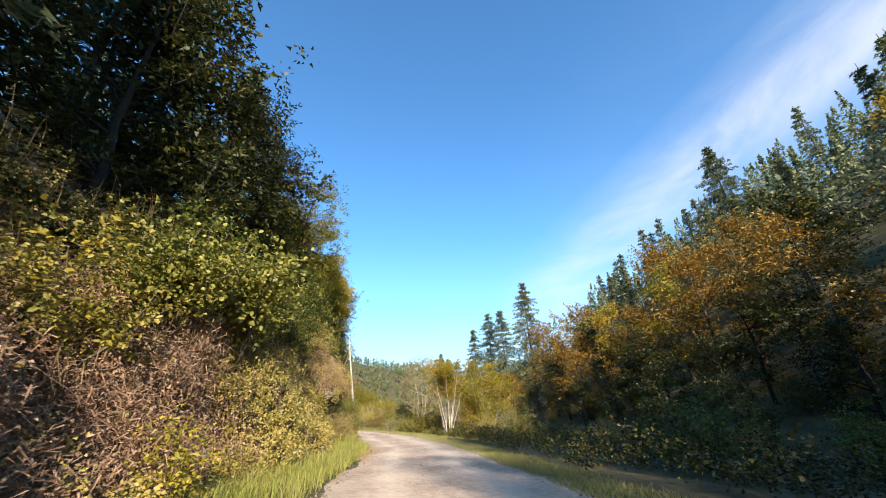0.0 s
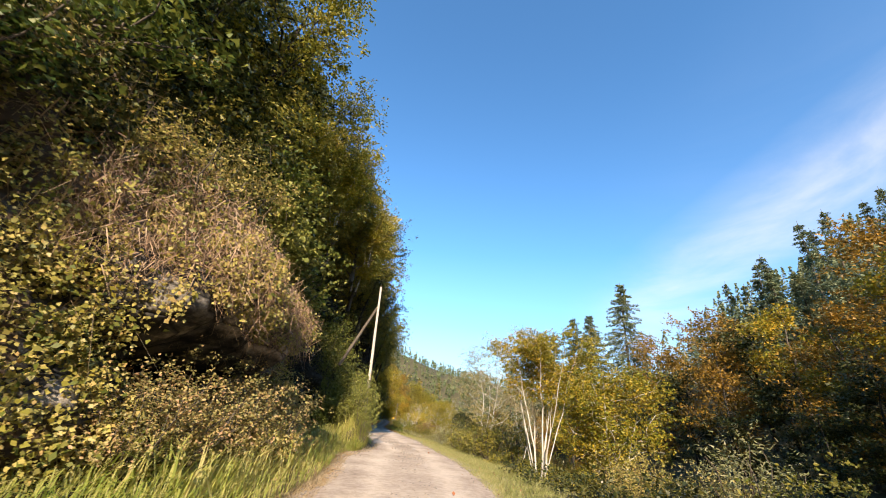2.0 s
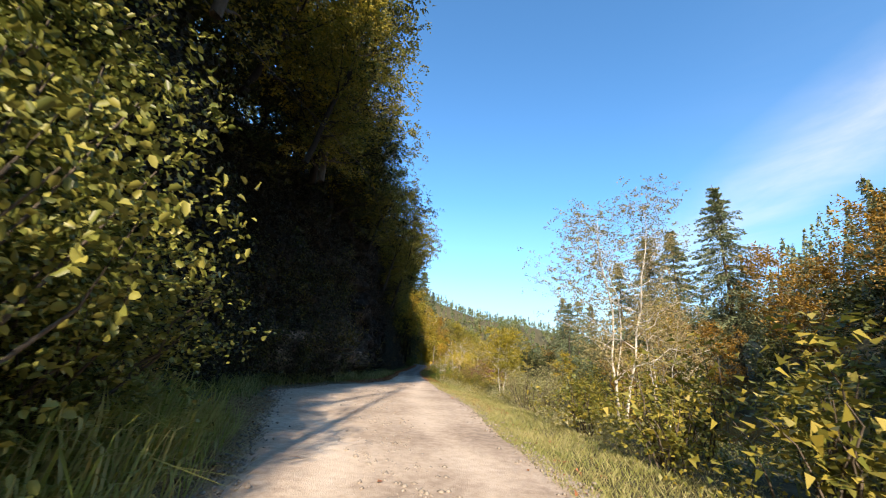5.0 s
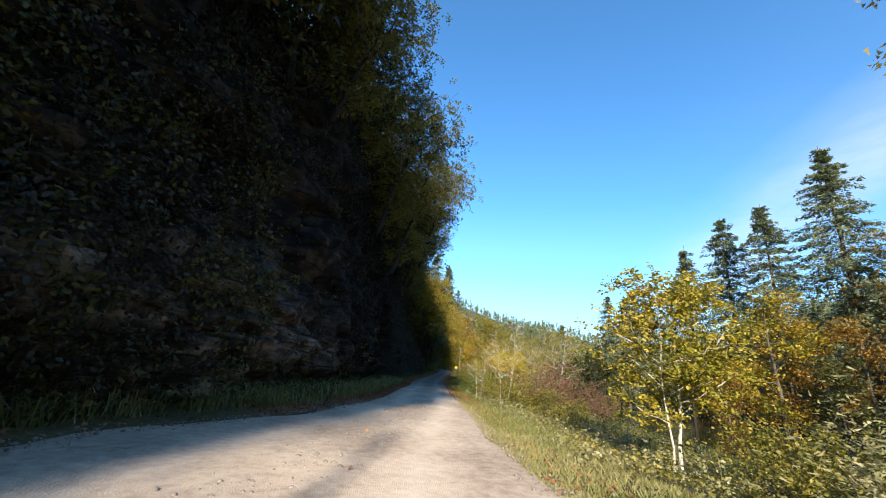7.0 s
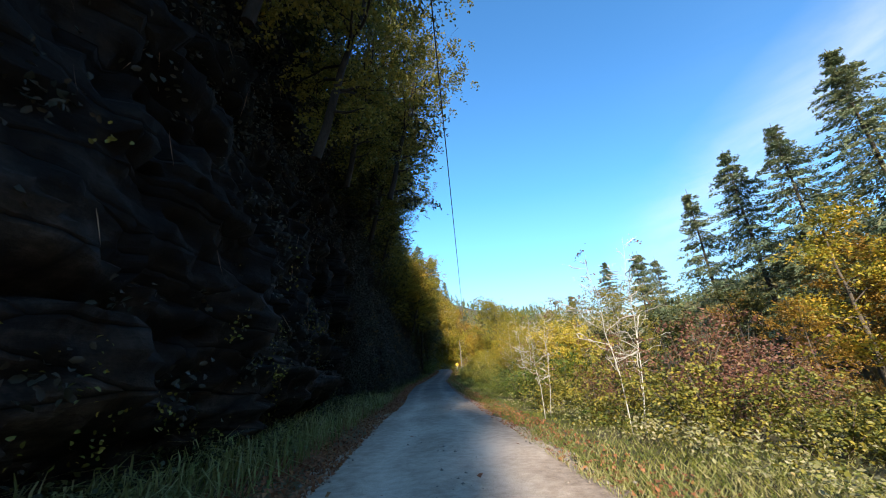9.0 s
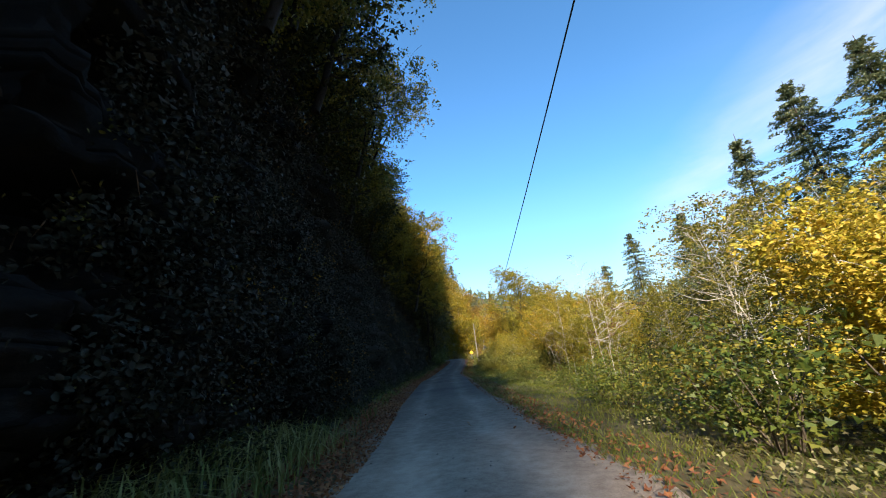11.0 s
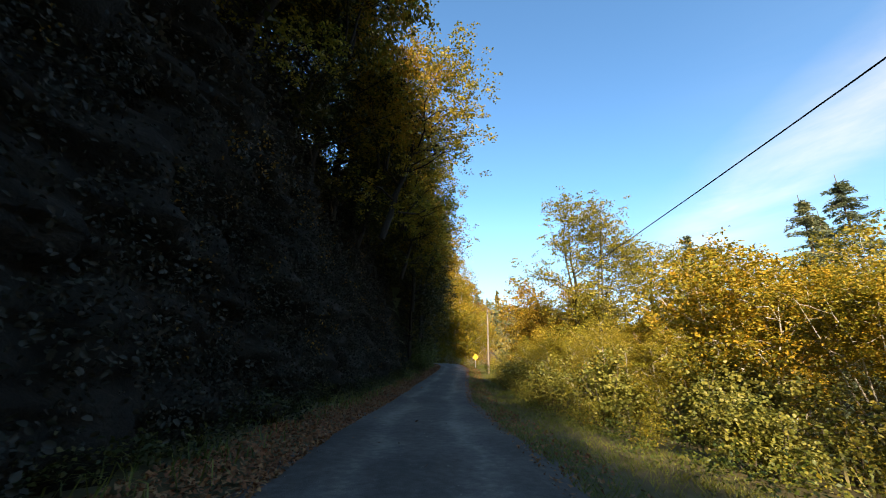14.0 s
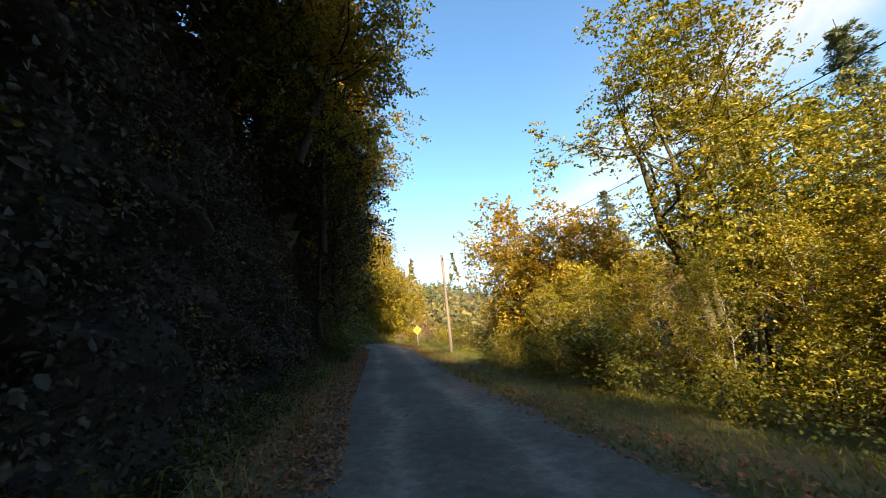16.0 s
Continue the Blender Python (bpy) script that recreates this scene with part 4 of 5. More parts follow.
ivy_on(800, 7, 76, 134, 0.4, 9, (0.1, 0.45), 0.5, 0.05, 0.06, RUSTY, "withered reddish brown leaves among the ivy", name="bramble_curtain", category="brambles")
P, N = on_cliff(500, 50, 80, 2.4, 9, rng, off=(0.02, 0.2), clump=0.6, keep=0.05)
V, F = leaves(P, 0.4, rng, axis=-np.array([[0, 0, 2.5]]) + N * 0.4, up=0.0, width=0.02, fold=0.02)
stuff("dry_stalks", V, F, BRACKEN, "withered grass hanging from the rock ledges", "dead grass")


# ---- grass, litter, stones along the road ----
def strip(n, y0, y1, side, a0, a1, rng, power=1.0):
    """Points beside the road: a0 to a1 metres out from its left or right edge."""
    y = rng.uniform(y0, y1, n)
    a = a0 + (a1 - a0) * rng.uniform(size=n) ** power
    x = xl(y) - a if side == "l" else xr(y) + a
    return np.stack([x, y, land(x, y)], 1)


def clumpy(P, k, rng, keep=0.3):
    c = 0.5 + 0.5 * np.sin(P[:, 0] * k + 2 * np.sin(P[:, 1] * k * 0.6)) * np.sin(P[:, 1] * k * 1.2)
    return P[rng.uniform(size=len(P)) < keep + (1 - keep) * c]


def clear_of_foot(P, m=0.1):
    return P[P[:, 0] > xb(P[:, 1]) - m]


P = clear_of_foot(clumpy(strip(34000, 4, 48, "l", 0.15, 3.2, rng, 0.9), 1.3, rng, 0.4))
P = np.concatenate([P[P[:, 1] < 43], strip(3500, 32.2, 35.4, "l", 0.05, 1.5, rng)])
V, F = blades(P, 0.42, rng, width=0.007, lean=1.2, bend=[[0.2, 0.9, 0]])
stuff("tall_grass", V, F, GRASS, "tall yellow-green grass between road and bank", "grass")
P = clear_of_foot(clumpy(strip(9500, 20, 43, "l", 0.4, 2.8, rng, 0.8), 0.9, rng, 0.25))
V, F = blades(P, 0.8, rng, width=0.012, lean=1.1, bend=[[0.2, 0.7, 0]])
stuff("tall_grass", V, F, GRASS, "long bent grass in full sun below the bank", "grass")
P = clear_of_foot(strip(15000, 14, 47, "l", -0.2, 0.8, rng, 0.9))
P = np.concatenate([P, strip(26000, 14, 47, "l", -0.25, 0.9, rng, 1.0)])
V, F = tufts(P, 0.1, rng, width=0.009, lean=1.6)
stuff("dry_grass", V, F, DRY, "short dried grass along the road edge", "dead grass")
# darker green than the sunlit grass: shade is put into the colour
P = clear_of_foot(clumpy(strip(18000, 45, 132, "l", 0.4, 2.6, rng, 0.8), 0.9, rng, 0.1))
V, F = blades(P, 0.36, rng, width=0.007, lean=1.2)
stuff("shaded_grass", V, F, GREEN, "dark green grass at the foot of the cliff", "grass")
P = clear_of_foot(clumpy(strip(17000, 46, 78, "l", 0.5, 2.8, rng, 0.8), 0.8, rng, 0.3))
V, F = blades(P, 0.62, rng, width=0.009, lean=1.3)
stuff("shaded_grass", V, F, GRASSD, "long arching sedges below the rock", "grass")
P = clumpy(strip(60000, -2, 70, "r", -0.15, 4.0, rng, 1.4), 1.2, rng, 0.5)
P = np.concatenate([P, strip(70000, -2, 66, "r", -0.2, 2.2, rng, 1.2)])
P = P[(P[:, 1] > 26) | (P[:, 0] < xr(P[:, 1]) + 1.2)]
V, F = tufts(P, 0.13, rng, width=0.008)
stuff("verge_grass", V, F, GRASSD, "short dull green grass on the road verge", "grass")
# this verge takes the darker green too, its shade put into the colour
P = clumpy(strip(80000, 60, 132, "r", 0.1, 3.2, rng, 1.2), 1.2, rng, 0.5)
V, F = tufts(P, 0.12, rng, width=0.007)
stuff("verge_grass", V, F, GREEN, "short grass on the shaded road verge", "grass")
P = clumpy(strip(16000, 30, 140, "r", 4, 24, rng), 0.5, rng, 0.1)
P = P[P[:, 2] > -1.7]
V, F = blades(P, 0.55, rng, width=0.016, lean=0.8)
stuff("river_grass", V, F, GRASSD, "rank yellowish grass on the river flat", "grass")
for side, y0, y1, n in (("l", 24, 58, 1600), ("l", 58, 132, 60000), ("r", 48, 62, 1500), ("r", 62, 132, 14000), ("r", 20, 48, 500)):
    P = clumpy(strip(n, y0, y1, side, -0.15, 1.0, rng, 1.1), 0.8, rng, 0.35)
    P[:, 2] += 0.03 + rng.uniform(0, 0.04, len(P))
    V, F = leaves(P, 0.056, rng, up=2.0, width=0.85, fold=0.12, three=True)
    stuff("leaf_litter", V, F, LITTER, "fallen brown and orange leaves along the road edge", "fallen leaves")
P = np.stack([rng.uniform(size=60), rng.uniform(24, 120, 60)], 1)
xx = xl(P[:, 1]) * (1 - P[:, 0]) + xr(P[:, 1]) * P[:, 0]
V, F = leaves(np.stack([xx, P[:, 1], 0.075 + rise(P[:, 1])], 1), 0.09, rng, up=3.0, width=0.8, fold=0.08)
stuff("leaf_litter", V, F, LITTER, "single fallen leaves lying on the gravel", "fallen leaves")
# low undergrowth beyond the verges: brambles, ferns and nettles in uneven mounds
def mounds(P, top, rng, k=0.9):
    h = 0.5 + 0.5 * np.sin(P[:, 0] * k + 1.9 * np.sin(P[:, 1] * k * 0.7)) * np.sin(P[:, 1] * k * 1.1 + P[:, 0] * 0.4)
    Q = P.copy()
    Q[:, 2] += 0.03 + top * h * rng.uniform(0.15, 1.0, len(P)) ** 0.6
    return Q


for side, y0, y1, a0, a1, n, top, size, mat, label in (
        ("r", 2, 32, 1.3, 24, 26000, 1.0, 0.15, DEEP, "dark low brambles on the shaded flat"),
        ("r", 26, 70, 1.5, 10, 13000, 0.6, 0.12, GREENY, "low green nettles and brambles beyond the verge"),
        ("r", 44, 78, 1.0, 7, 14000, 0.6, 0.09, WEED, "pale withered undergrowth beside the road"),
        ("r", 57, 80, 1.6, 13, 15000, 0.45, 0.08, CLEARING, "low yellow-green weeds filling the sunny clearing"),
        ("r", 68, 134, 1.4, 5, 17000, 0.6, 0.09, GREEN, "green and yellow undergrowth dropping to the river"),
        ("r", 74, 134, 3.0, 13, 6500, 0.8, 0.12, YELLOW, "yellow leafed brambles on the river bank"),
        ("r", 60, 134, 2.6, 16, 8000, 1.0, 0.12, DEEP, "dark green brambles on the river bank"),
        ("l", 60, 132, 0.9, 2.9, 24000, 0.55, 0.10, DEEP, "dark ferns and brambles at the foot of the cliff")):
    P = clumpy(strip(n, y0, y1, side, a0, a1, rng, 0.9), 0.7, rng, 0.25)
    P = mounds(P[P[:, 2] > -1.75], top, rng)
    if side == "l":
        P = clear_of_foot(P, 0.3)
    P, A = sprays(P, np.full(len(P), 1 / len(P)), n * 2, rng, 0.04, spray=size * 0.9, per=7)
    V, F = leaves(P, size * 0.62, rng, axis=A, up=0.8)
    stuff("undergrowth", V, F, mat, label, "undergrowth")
# loose stones on the crown and edges of the road
n = 11000
sy = np.where(rng.uniform(size=n) < 0.5, rng.uniform(30, 64, n), rng.uniform(2, 112, n))
sa = np.where(rng.uniform(size=n) < 0.6, rng.choice([0.02, 0.98], n) + rng.normal(size=n) * 0.03, 0.5 + rng.normal(size=n) * 0.06)
sx = xl(sy) * (1 - sa) + xr(sy) * sa
ss = (0.010 + 0.03 * rng.uniform(size=n) ** 3) * np.where(sy > 68, 0.6, 1.0)
octa = np.array([[1, 0, 0], [0, 1, 0], [-1, 0, 0], [0, -1, 0], [0, 0, 0.7], [0, 0, -0.7]])
of = np.array([[0, 1, 4], [1, 2, 4], [2, 3, 4], [3, 0, 4], [1, 0, 5], [2, 1, 5], [3, 2, 5], [0, 3, 5]])
V = (octa[None] * (1 + 0.4 * rng.uniform(-1, 1, (n, 6, 1))) * ss[:, None, None]) + np.stack([sx, sy, 0.05 + ss * 0.2 + rise(sy)], 1)[:, None]
F = (of[None] + 6 * np.arange(n)[:, None, None]).reshape(-1, 3)
stuff("loose_stones", V.reshape(-1, 3), F, STONE, "small loose stones on the gravel", "stones")


# ---- trees and shrubs: one of each kind, then copies ----
def put(ob, x, y, s=1.0, turn=None, z=None, label="", sz=None, group=""):
    """A copy of a plant on the ground at x, y."""
    put.n += 1
    a = (put.n * 137.5) % 360 if turn is None else turn
    m = pose(x, y, float(land(x, y)) - 0.05 if z is None else z, 0, 0, a) @ Matrix.Diagonal((s, s, sz or s, 1))
    c = copy_thing(ob, m)
    return tagged(c, label, group=group)


put.n = 0
MODELS = []


def model(ob):
    MODELS.append(ob)
    return ob


M_MULTI = model(broadleaf("maple_tree", 22, 6.1, 0.052, 1.9, 26000, 0.082, GOLD, BARKW, "many-stemmed maple with yellow leaves and pale stems", base=0.54, stems=10, fan=0.3, limbs=24, cluster=0.3, bent=0.10, three=False, flat=0.3))
M_GOLD = model(broadleaf("maple_tree", 36, 5.4, 0.06, 2.2, 23000, 0.085, GOLD, BARKW, "spreading maple with golden leaves", base=0.16, stems=4, fan=0.2, limbs=22, cluster=0.34, bent=0.05, three=False))
M_BROW = model(broadleaf("maple_tree", 37, 5.4, 0.06, 2.2, 15000, 0.11, GOLD, BARKD, "golden maple with dark stems", base=0.16, stems=4, fan=0.2, limbs=22, cluster=0.34, bent=0.05, three=False))
M_YEL = model(broadleaf("maple_tree", 23, 4.4, 0.05, 1.5, 17000, 0.095, BRIGHT, BARKW, "small maple with bright yellow leaves", three=False, base=0.15, stems=3, fan=0.12, limbs=16, cluster=0.28))
M_OLD = model(broadleaf("maple_tree", 24, 11.4, 0.19, 3.0, 27000, 0.10, YELLOW, MOSSY, "old mossy maple with dark forked trunks and yellow leaves", base=0.25, stems=4, fan=0.13, limbs=24, cluster=0.42, flat=0.25, three=False))
M_ROUND = model(broadleaf("broadleaf_tree", 45, 6.2, 0.12, 3.0, 15000, 0.13, ORANGE, BARK, "low rounded tree with orange-brown leaves", base=0.12, stems=3, fan=0.2, limbs=24, cluster=0.4, three=False))
M_RUST = model(broadleaf("broadleaf_tree", 25, 12, 0.2, 4.6, 7000, 0.25, RUSTY, BARK, "broadleaved tree in rusty brown autumn leaf", base=0.12, cluster=0.8))
M_ORG = model(broadleaf("broadleaf_tree", 26, 12, 0.2, 3.2, 6500, 0.24, GOLD, BARK, "broadleaved tree with orange-yellow leaves", base=0.12, cluster=0.7))
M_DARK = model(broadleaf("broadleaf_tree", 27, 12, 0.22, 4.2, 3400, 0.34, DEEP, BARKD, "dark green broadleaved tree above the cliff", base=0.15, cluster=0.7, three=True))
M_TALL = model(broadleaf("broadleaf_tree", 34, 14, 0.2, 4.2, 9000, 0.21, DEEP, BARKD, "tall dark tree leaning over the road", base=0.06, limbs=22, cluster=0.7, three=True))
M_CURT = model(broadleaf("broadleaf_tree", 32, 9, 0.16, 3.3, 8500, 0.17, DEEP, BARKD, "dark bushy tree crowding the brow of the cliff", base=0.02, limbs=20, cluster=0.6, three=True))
M_CURTY = model(broadleaf("broadleaf_tree", 33, 8, 0.15, 3.0, 9000, 0.13, GREENY, BARK, "bushy tree with yellowing leaves on the cliff brow", base=0.02, limbs=18, cluster=0.55))
M_HANG = model(broadleaf("broadleaf_tree", 28, 8, 0.12, 2.9, 11000, 0.10, GREENY, BARKD, "thin tree hanging over the cliff edge", base=0.1, cluster=0.45, lean=(0.26, 0), limbs=20, three=False))
M_HANGY = model(broadleaf("broadleaf_tree", 38, 8, 0.12, 2.9, 12000, 0.10, YELLOW, BARKD, "thin tree with yellow leaves leaning out from the cliff", base=0.08, cluster=0.45, lean=(0.26, 0), limbs=20, three=False))
# shaded copy of the leaning tree: the shade is in its leaf colour
M_HANGD = model(broadleaf("broadleaf_tree", 39, 8, 0.12, 2.9, 9000, 0.12, DEEP, BARKD, "dark tree leaning out from the wooded bank", base=0.08, cluster=0.45, lean=(0.26, 0), limbs=20))
M_BIRCH = model(broadleaf("birch_tree", 29, 8.5, 0.085, 2.6, 30000, 0.066, PALE, BARKW, "slender birch with thin pale leaves", base=0.2, stems=3, fan=0.12, limbs=20, cluster=0.4))
M_BARE = model(broadleaf("birch_tree", 30, 4.2, 0.024, 0.9, 420, 0.06, PURPLE, BARKW, "almost bare birch with a few pinkish leaves", base=0.3, stems=2, fan=0.14, limbs=18, cluster=0.25))
M_ALDER = model(broadleaf("alder_tree", 31, 7.0, 0.06, 1.7, 11000, 0.085, YELLOW, BARKW, "thin alder with pale trunk and yellow-green leaves", base=0.2, stems=2, fan=0.1, limbs=16, cluster=0.4, three=False))
M_THIN = model(broadleaf("alder_tree", 61, 7.0, 0.055, 1.9, 4200, 0.085, GREENY, BARKW, "thin half-bare alder with pale trunk and green leaves", base=0.22, stems=2, fan=0.12, limbs=22, cluster=0.3, three=False))
M_VERGE = model(broadleaf("maple_tree", 62, 4.6, 0.05, 1.6, 12000, 0.085, YELLOW, BARKW, "small maple with bright yellow leaves and a pale stem", base=0.3, stems=2, fan=0.12, limbs=22, cluster=0.26, three=False, flat=0.25))
F_BIG = model(fir("fir_tree", 41, 34, 10.0, "tall dark blue-green fir tree", levels=54, per=8, gap=0.25))
F_SLIM = model(fir("fir_tree", 42, 27, 7.0, "slim dark green fir tree", levels=42, per=7, gap=0.2))
F_LOW = model(fir("fir_tree", 43, 24, 5.0, "dark fir on the far hillside", levels=26, per=6))
S_GREEN = model(shrub("shrub", 51, 2.0, 1.3, 2400, 0.085, GREENY, "leafy yellow-green shrub by the road", three=False))
S_MAPLE = model(shrub("shrub", 52, 2.1, 1.1, 900, 0.12, GREENY, "young maple shoots with large green leaves", stems=12, cluster=0.25))
S_YEL = model(shrub("shrub", 53, 1.8, 1.3, 2400, 0.08, YELLOW, "roadside shrub with small yellow leaves"))
S_PUR = model(shrub("shrub", 54, 2.6, 1.9, 3800, 0.08, PURPLE, "purple-brown leafed shrub beside the road", stems=14))
S_BRN = model(shrub("shrub", 55, 1.8, 1.4, 2600, 0.065, BRAMBLE, "tangled yellowing bramble shrub", stems=14))
S_BRAM = model(shrub("shrub", 58, 2.3, 1.6, 5200, 0.068, THORN, "dense bramble thicket with yellow and pinkish leaves", stems=30, cluster=0.26, three=False))
S_PALE = model(shrub("shrub", 56, 1.9, 1.1, 3200, 0.085, WEED, "pale green weeds with narrow leaves on the verge", stems=18, width=0.3))
S_VINE = model(shrub("shrub", 59, 2.9, 1.6, 5000, 0.11, VINE, "vine maple bush with broad green leaves on the bank", stems=18, cluster=0.3, width=0.9, three=False))
S_FINE = model(shrub("shrub", 60, 2.9, 1.5, 7000, 0.07, VINE, "dense olive green bush with small leaves on the bank", stems=24, cluster=0.34, three=False))
S_DARK = model(shrub("shrub", 57, 2.4, 1.6, 2400, 0.11, GREEN, "dark green shrub on the bank", stems=12))

# right of the road, from near to far
put(M_MULTI, 5.0, 34.3, 1.0, 20, sz=1.08, label="many-stemmed maple with yellow leaves and white stems by the road")
put(M_GOLD, 9.2, 36.6, 1.25, 140)
put(M_BIRCH, 4.7, 51.9, 1.1, 70)
put(M_BIRCH, 9.5, 58.5, 0.9)
put(M_VERGE, 0.7, 58.2, 0.85, 0)
put(M_ORG, 29.0, 99.0, 1.35, 0, label="tall orange-yellow tree across the river")
put(M_BARE, -2.3, 68.8, 0.95, 0)
put(M_BARE, -3.6, 71.5, 0.7)
put(M_YEL, -1.8, 77.0, 0.7, 30, label="narrow yellow maple beside the road")
put(M_BARE, -2.5, 87.3, 1.2, 200, label="bare pale-trunked birch leaning beside the road")
put(M_THIN, 2.6, 84.6, 1.0, 0)
put(M_THIN, -1.9, 79.6, 0.6)
put(M_THIN, 0.6, 84.0, 0.8)
put(M_THIN, -0.4, 81.2, 0.75)
put(M_THIN, 1.8, 80.6, 0.85)
put(M_ALDER, -0.2, 87.2, 0.55)
put(M_ALDER, -2.4, 90.4, 0.5)
put(M_ALDER, -1.0, 91.6, 0.62)
put(M_BARE, -3.0, 95.0, 0.8)
put(M_ALDER, -2.0, 96.2, 0.6)
put(M_THIN, 2.2, 92.0, 0.8)
put(M_ALDER, -3.0, 92.4, 0.72)
put(M_THIN, -0.4, 94.0, 0.75)
put(M_ALDER, 1.0, 98.0, 0.95)
put(M_MULTI, -2.6, 99.2, 0.62, 40)
put(M_ALDER, -0.5, 109.5, 1.05)
put(M_MULTI, 0.8, 106.0, 0.95, 250, label="yellow many-stemmed maple in full sun")
put(M_MULTI, 3.6, 111.5, 1.0, 310)
put(M_OLD, -4.4, 111.5, 0.92, 180)
put(M_OLD, -1.4, 113.0, 0.82, 120)
put(M_GOLD, -2.6, 109.8, 0.8)
put(M_GOLD, -0.7, 111.0, 0.95)
put(M_YEL, -5.6, 116.0, 0.8)
put(M_GOLD, -1.5, 104.6, 1.2, 70)
put(M_ALDER, 1.4, 103.4, 0.95)
for x, y, k in ((-6.1, 106.8, 0.4), (-5.2, 105.0, 0.42), (-6.9, 109.4, 0.38), (-5.9, 108.6, 0.45), (-7.3, 112.4, 0.38), (-6.4, 111.8, 0.46), (-7.2, 115.4, 0.42), (-5.0, 107.4, 0.5), (-4.4, 103.8, 0.42)):
    put(M_ALDER, x, y, k, label="slender alder sapling with yellow-green leaves", group="saplings on the verge")
put(M_GOLD, 1.2, 100.2, 1.1, 200)
for x, y, s in ((5.2, 92, 0.5), (7.5, 97, 0.55), (4.6, 101, 0.5), (8.5, 104, 0.6), (6.2, 87, 0.5), (3.8, 117, 0.55), (6.5, 112, 0.6), (9.5, 118, 0.65), (10, 92, 0.55), (1.5, 118, 0.5), (11.5, 108, 0.6)):
    put(M_DARK, x, y, s, label="dark green tree on the river bank")
put(M_ROUND, -4.2, 121.0, 1.2, 0)
put(M_ROUND, -1.2, 123.0, 0.9, 90)
put(M_ROUND, -5.6, 120.0, 0.85, 60)
put(M_ROUND, -3.0, 119.6, 0.95, 200)
put(F_SLIM, 9.6, 124.4, 0.55)
put(F_SLIM, 13.5, 121.0, 0.4)
put(F_BIG, 47.5, 109.0, 1.16, label="very tall dark fir across the river", group="firs across the river")
put(F_BIG, 40.1, 113.4, 1.02, group="firs across the river")
put(F_BIG, 38.7, 121.9, 1.08, group="firs across the river")
put(F_SLIM, 35.0, 129.1, 1.24, group="firs across the river")
put(F_SLIM, 26.1, 134.5, 0.88, group="firs across the river")
put(F_SLIM, 30.5, 138.0, 0.86, group="firs across the river")
put(F_BIG, 29.4, 164.6, 0.76, group="firs across the river")
put(F_SLIM, 21.3, 124.7, 0.78, group="firs across the river")
put(F_SLIM, 49.1, 66.4, 0.80)
put(F_SLIM, 51.5, 64.5, 0.7)
put(F_BIG, 73.0, 54.0, 0.95, label="fir with a broken crooked top")
put(M_RUST, 49.9, 99.0, 1.55, label="domed leafless reddish tree behind the firs")
rng = np.random.default_rng(77)
for x, y, s, k in ((33, 104, 1.1, M_RUST), (24, 108, 0.9, M_DARK), (36, 96, 1.0, M_RUST), (41, 85, 1.35, M_RUST), (47, 75.5, 1.5, M_RUST), (38, 74, 1.1, M_DARK),
                   (36, 64, 1.2, M_RUST), (41, 58, 1.35, M_ORG), (37, 50, 1.2, M_RUST), (43, 46, 1.4, M_ORG), (38, 36, 1.3, M_RUST), (44, 28, 1.4, M_DARK), (36, 22, 1.2, M_RUST),
                   (43, 66, 1.3, M_DARK), (52, 82, 1.3, M_RUST), (34, 82, 0.8, M_DARK), (28, 90, 0.7, M_DARK), (22, 96, 0.6, M_RUST), (38, 105, 0.9, M_DARK), (30, 118, 0.9, M_RUST),
                   (40, 10, 1.3, M_RUST), (45, -2, 1.3, M_DARK), (36, 30, 0.9, M_DARK), (33, 44, 0.75, M_DARK), (47, 38, 1.4, M_RUST), (52, 52, 1.5, M_RUST), (49, 16, 1.4, M_ORG),
                   (18, 118, 0.7, M_ORG), (14, 130, 0.6, M_RUST), (8, 136, 0.55, M_RUST), (20, 140, 0.8, M_RUST)):
    put(k, x, y, s)
for x, y, s in ((30, 6, 0.75), (33, 13, 0.8), (29, 18, 0.7), (34, 24, 0.8), (31, 30, 0.7), (30, 37, 0.65), (34, 41, 0.75), (31, 47, 0.6), (36, 55, 0.8), (33, 60, 0.6), (37, 47, 0.8), (26, 24, 0.5), (35, 68, 0.6), (27, 12, 0.55)):
    put(M_DARK, x, y, s, label="dark green tree on the far river bank")
for i in range(26):
    y = rng.uniform(10, 112)
    x = rng.uniform(56, 105) + 0.1 * y
    put(F_LOW, x, y, rng.uniform(0.7, 1.15), group="hillside firs")
# firs out of view, added only to shade the woods above the bank
for x, y, s in ((-12.5, -4, 1.0), (-13.5, -11, 1.1), (-11.5, -17, 1.1), (-13, 3, 0.9), (-15.5, 9, 0.9), (-11.3, -24, 1.2), (-11.8, -12, 1.0), (-11.4, -19, 1.1), (-12.5, -28, 1.3), (-11.2, -8, 0.85)):
    put(F_LOW, x, y, s, z=6.5, sz=s * 0.95, label="tall dark fir out of view, added to shade the bank woods")
put(M_TALL, 2.6, -14, 0.78, label="tall dark tree beside the road")
# unseen tree, added to keep sun off the top of the bank
put(M_TALL, -11.6, -6, 0.9, z=6.2, label="tall dark tree out of view, added to shade the bank top")
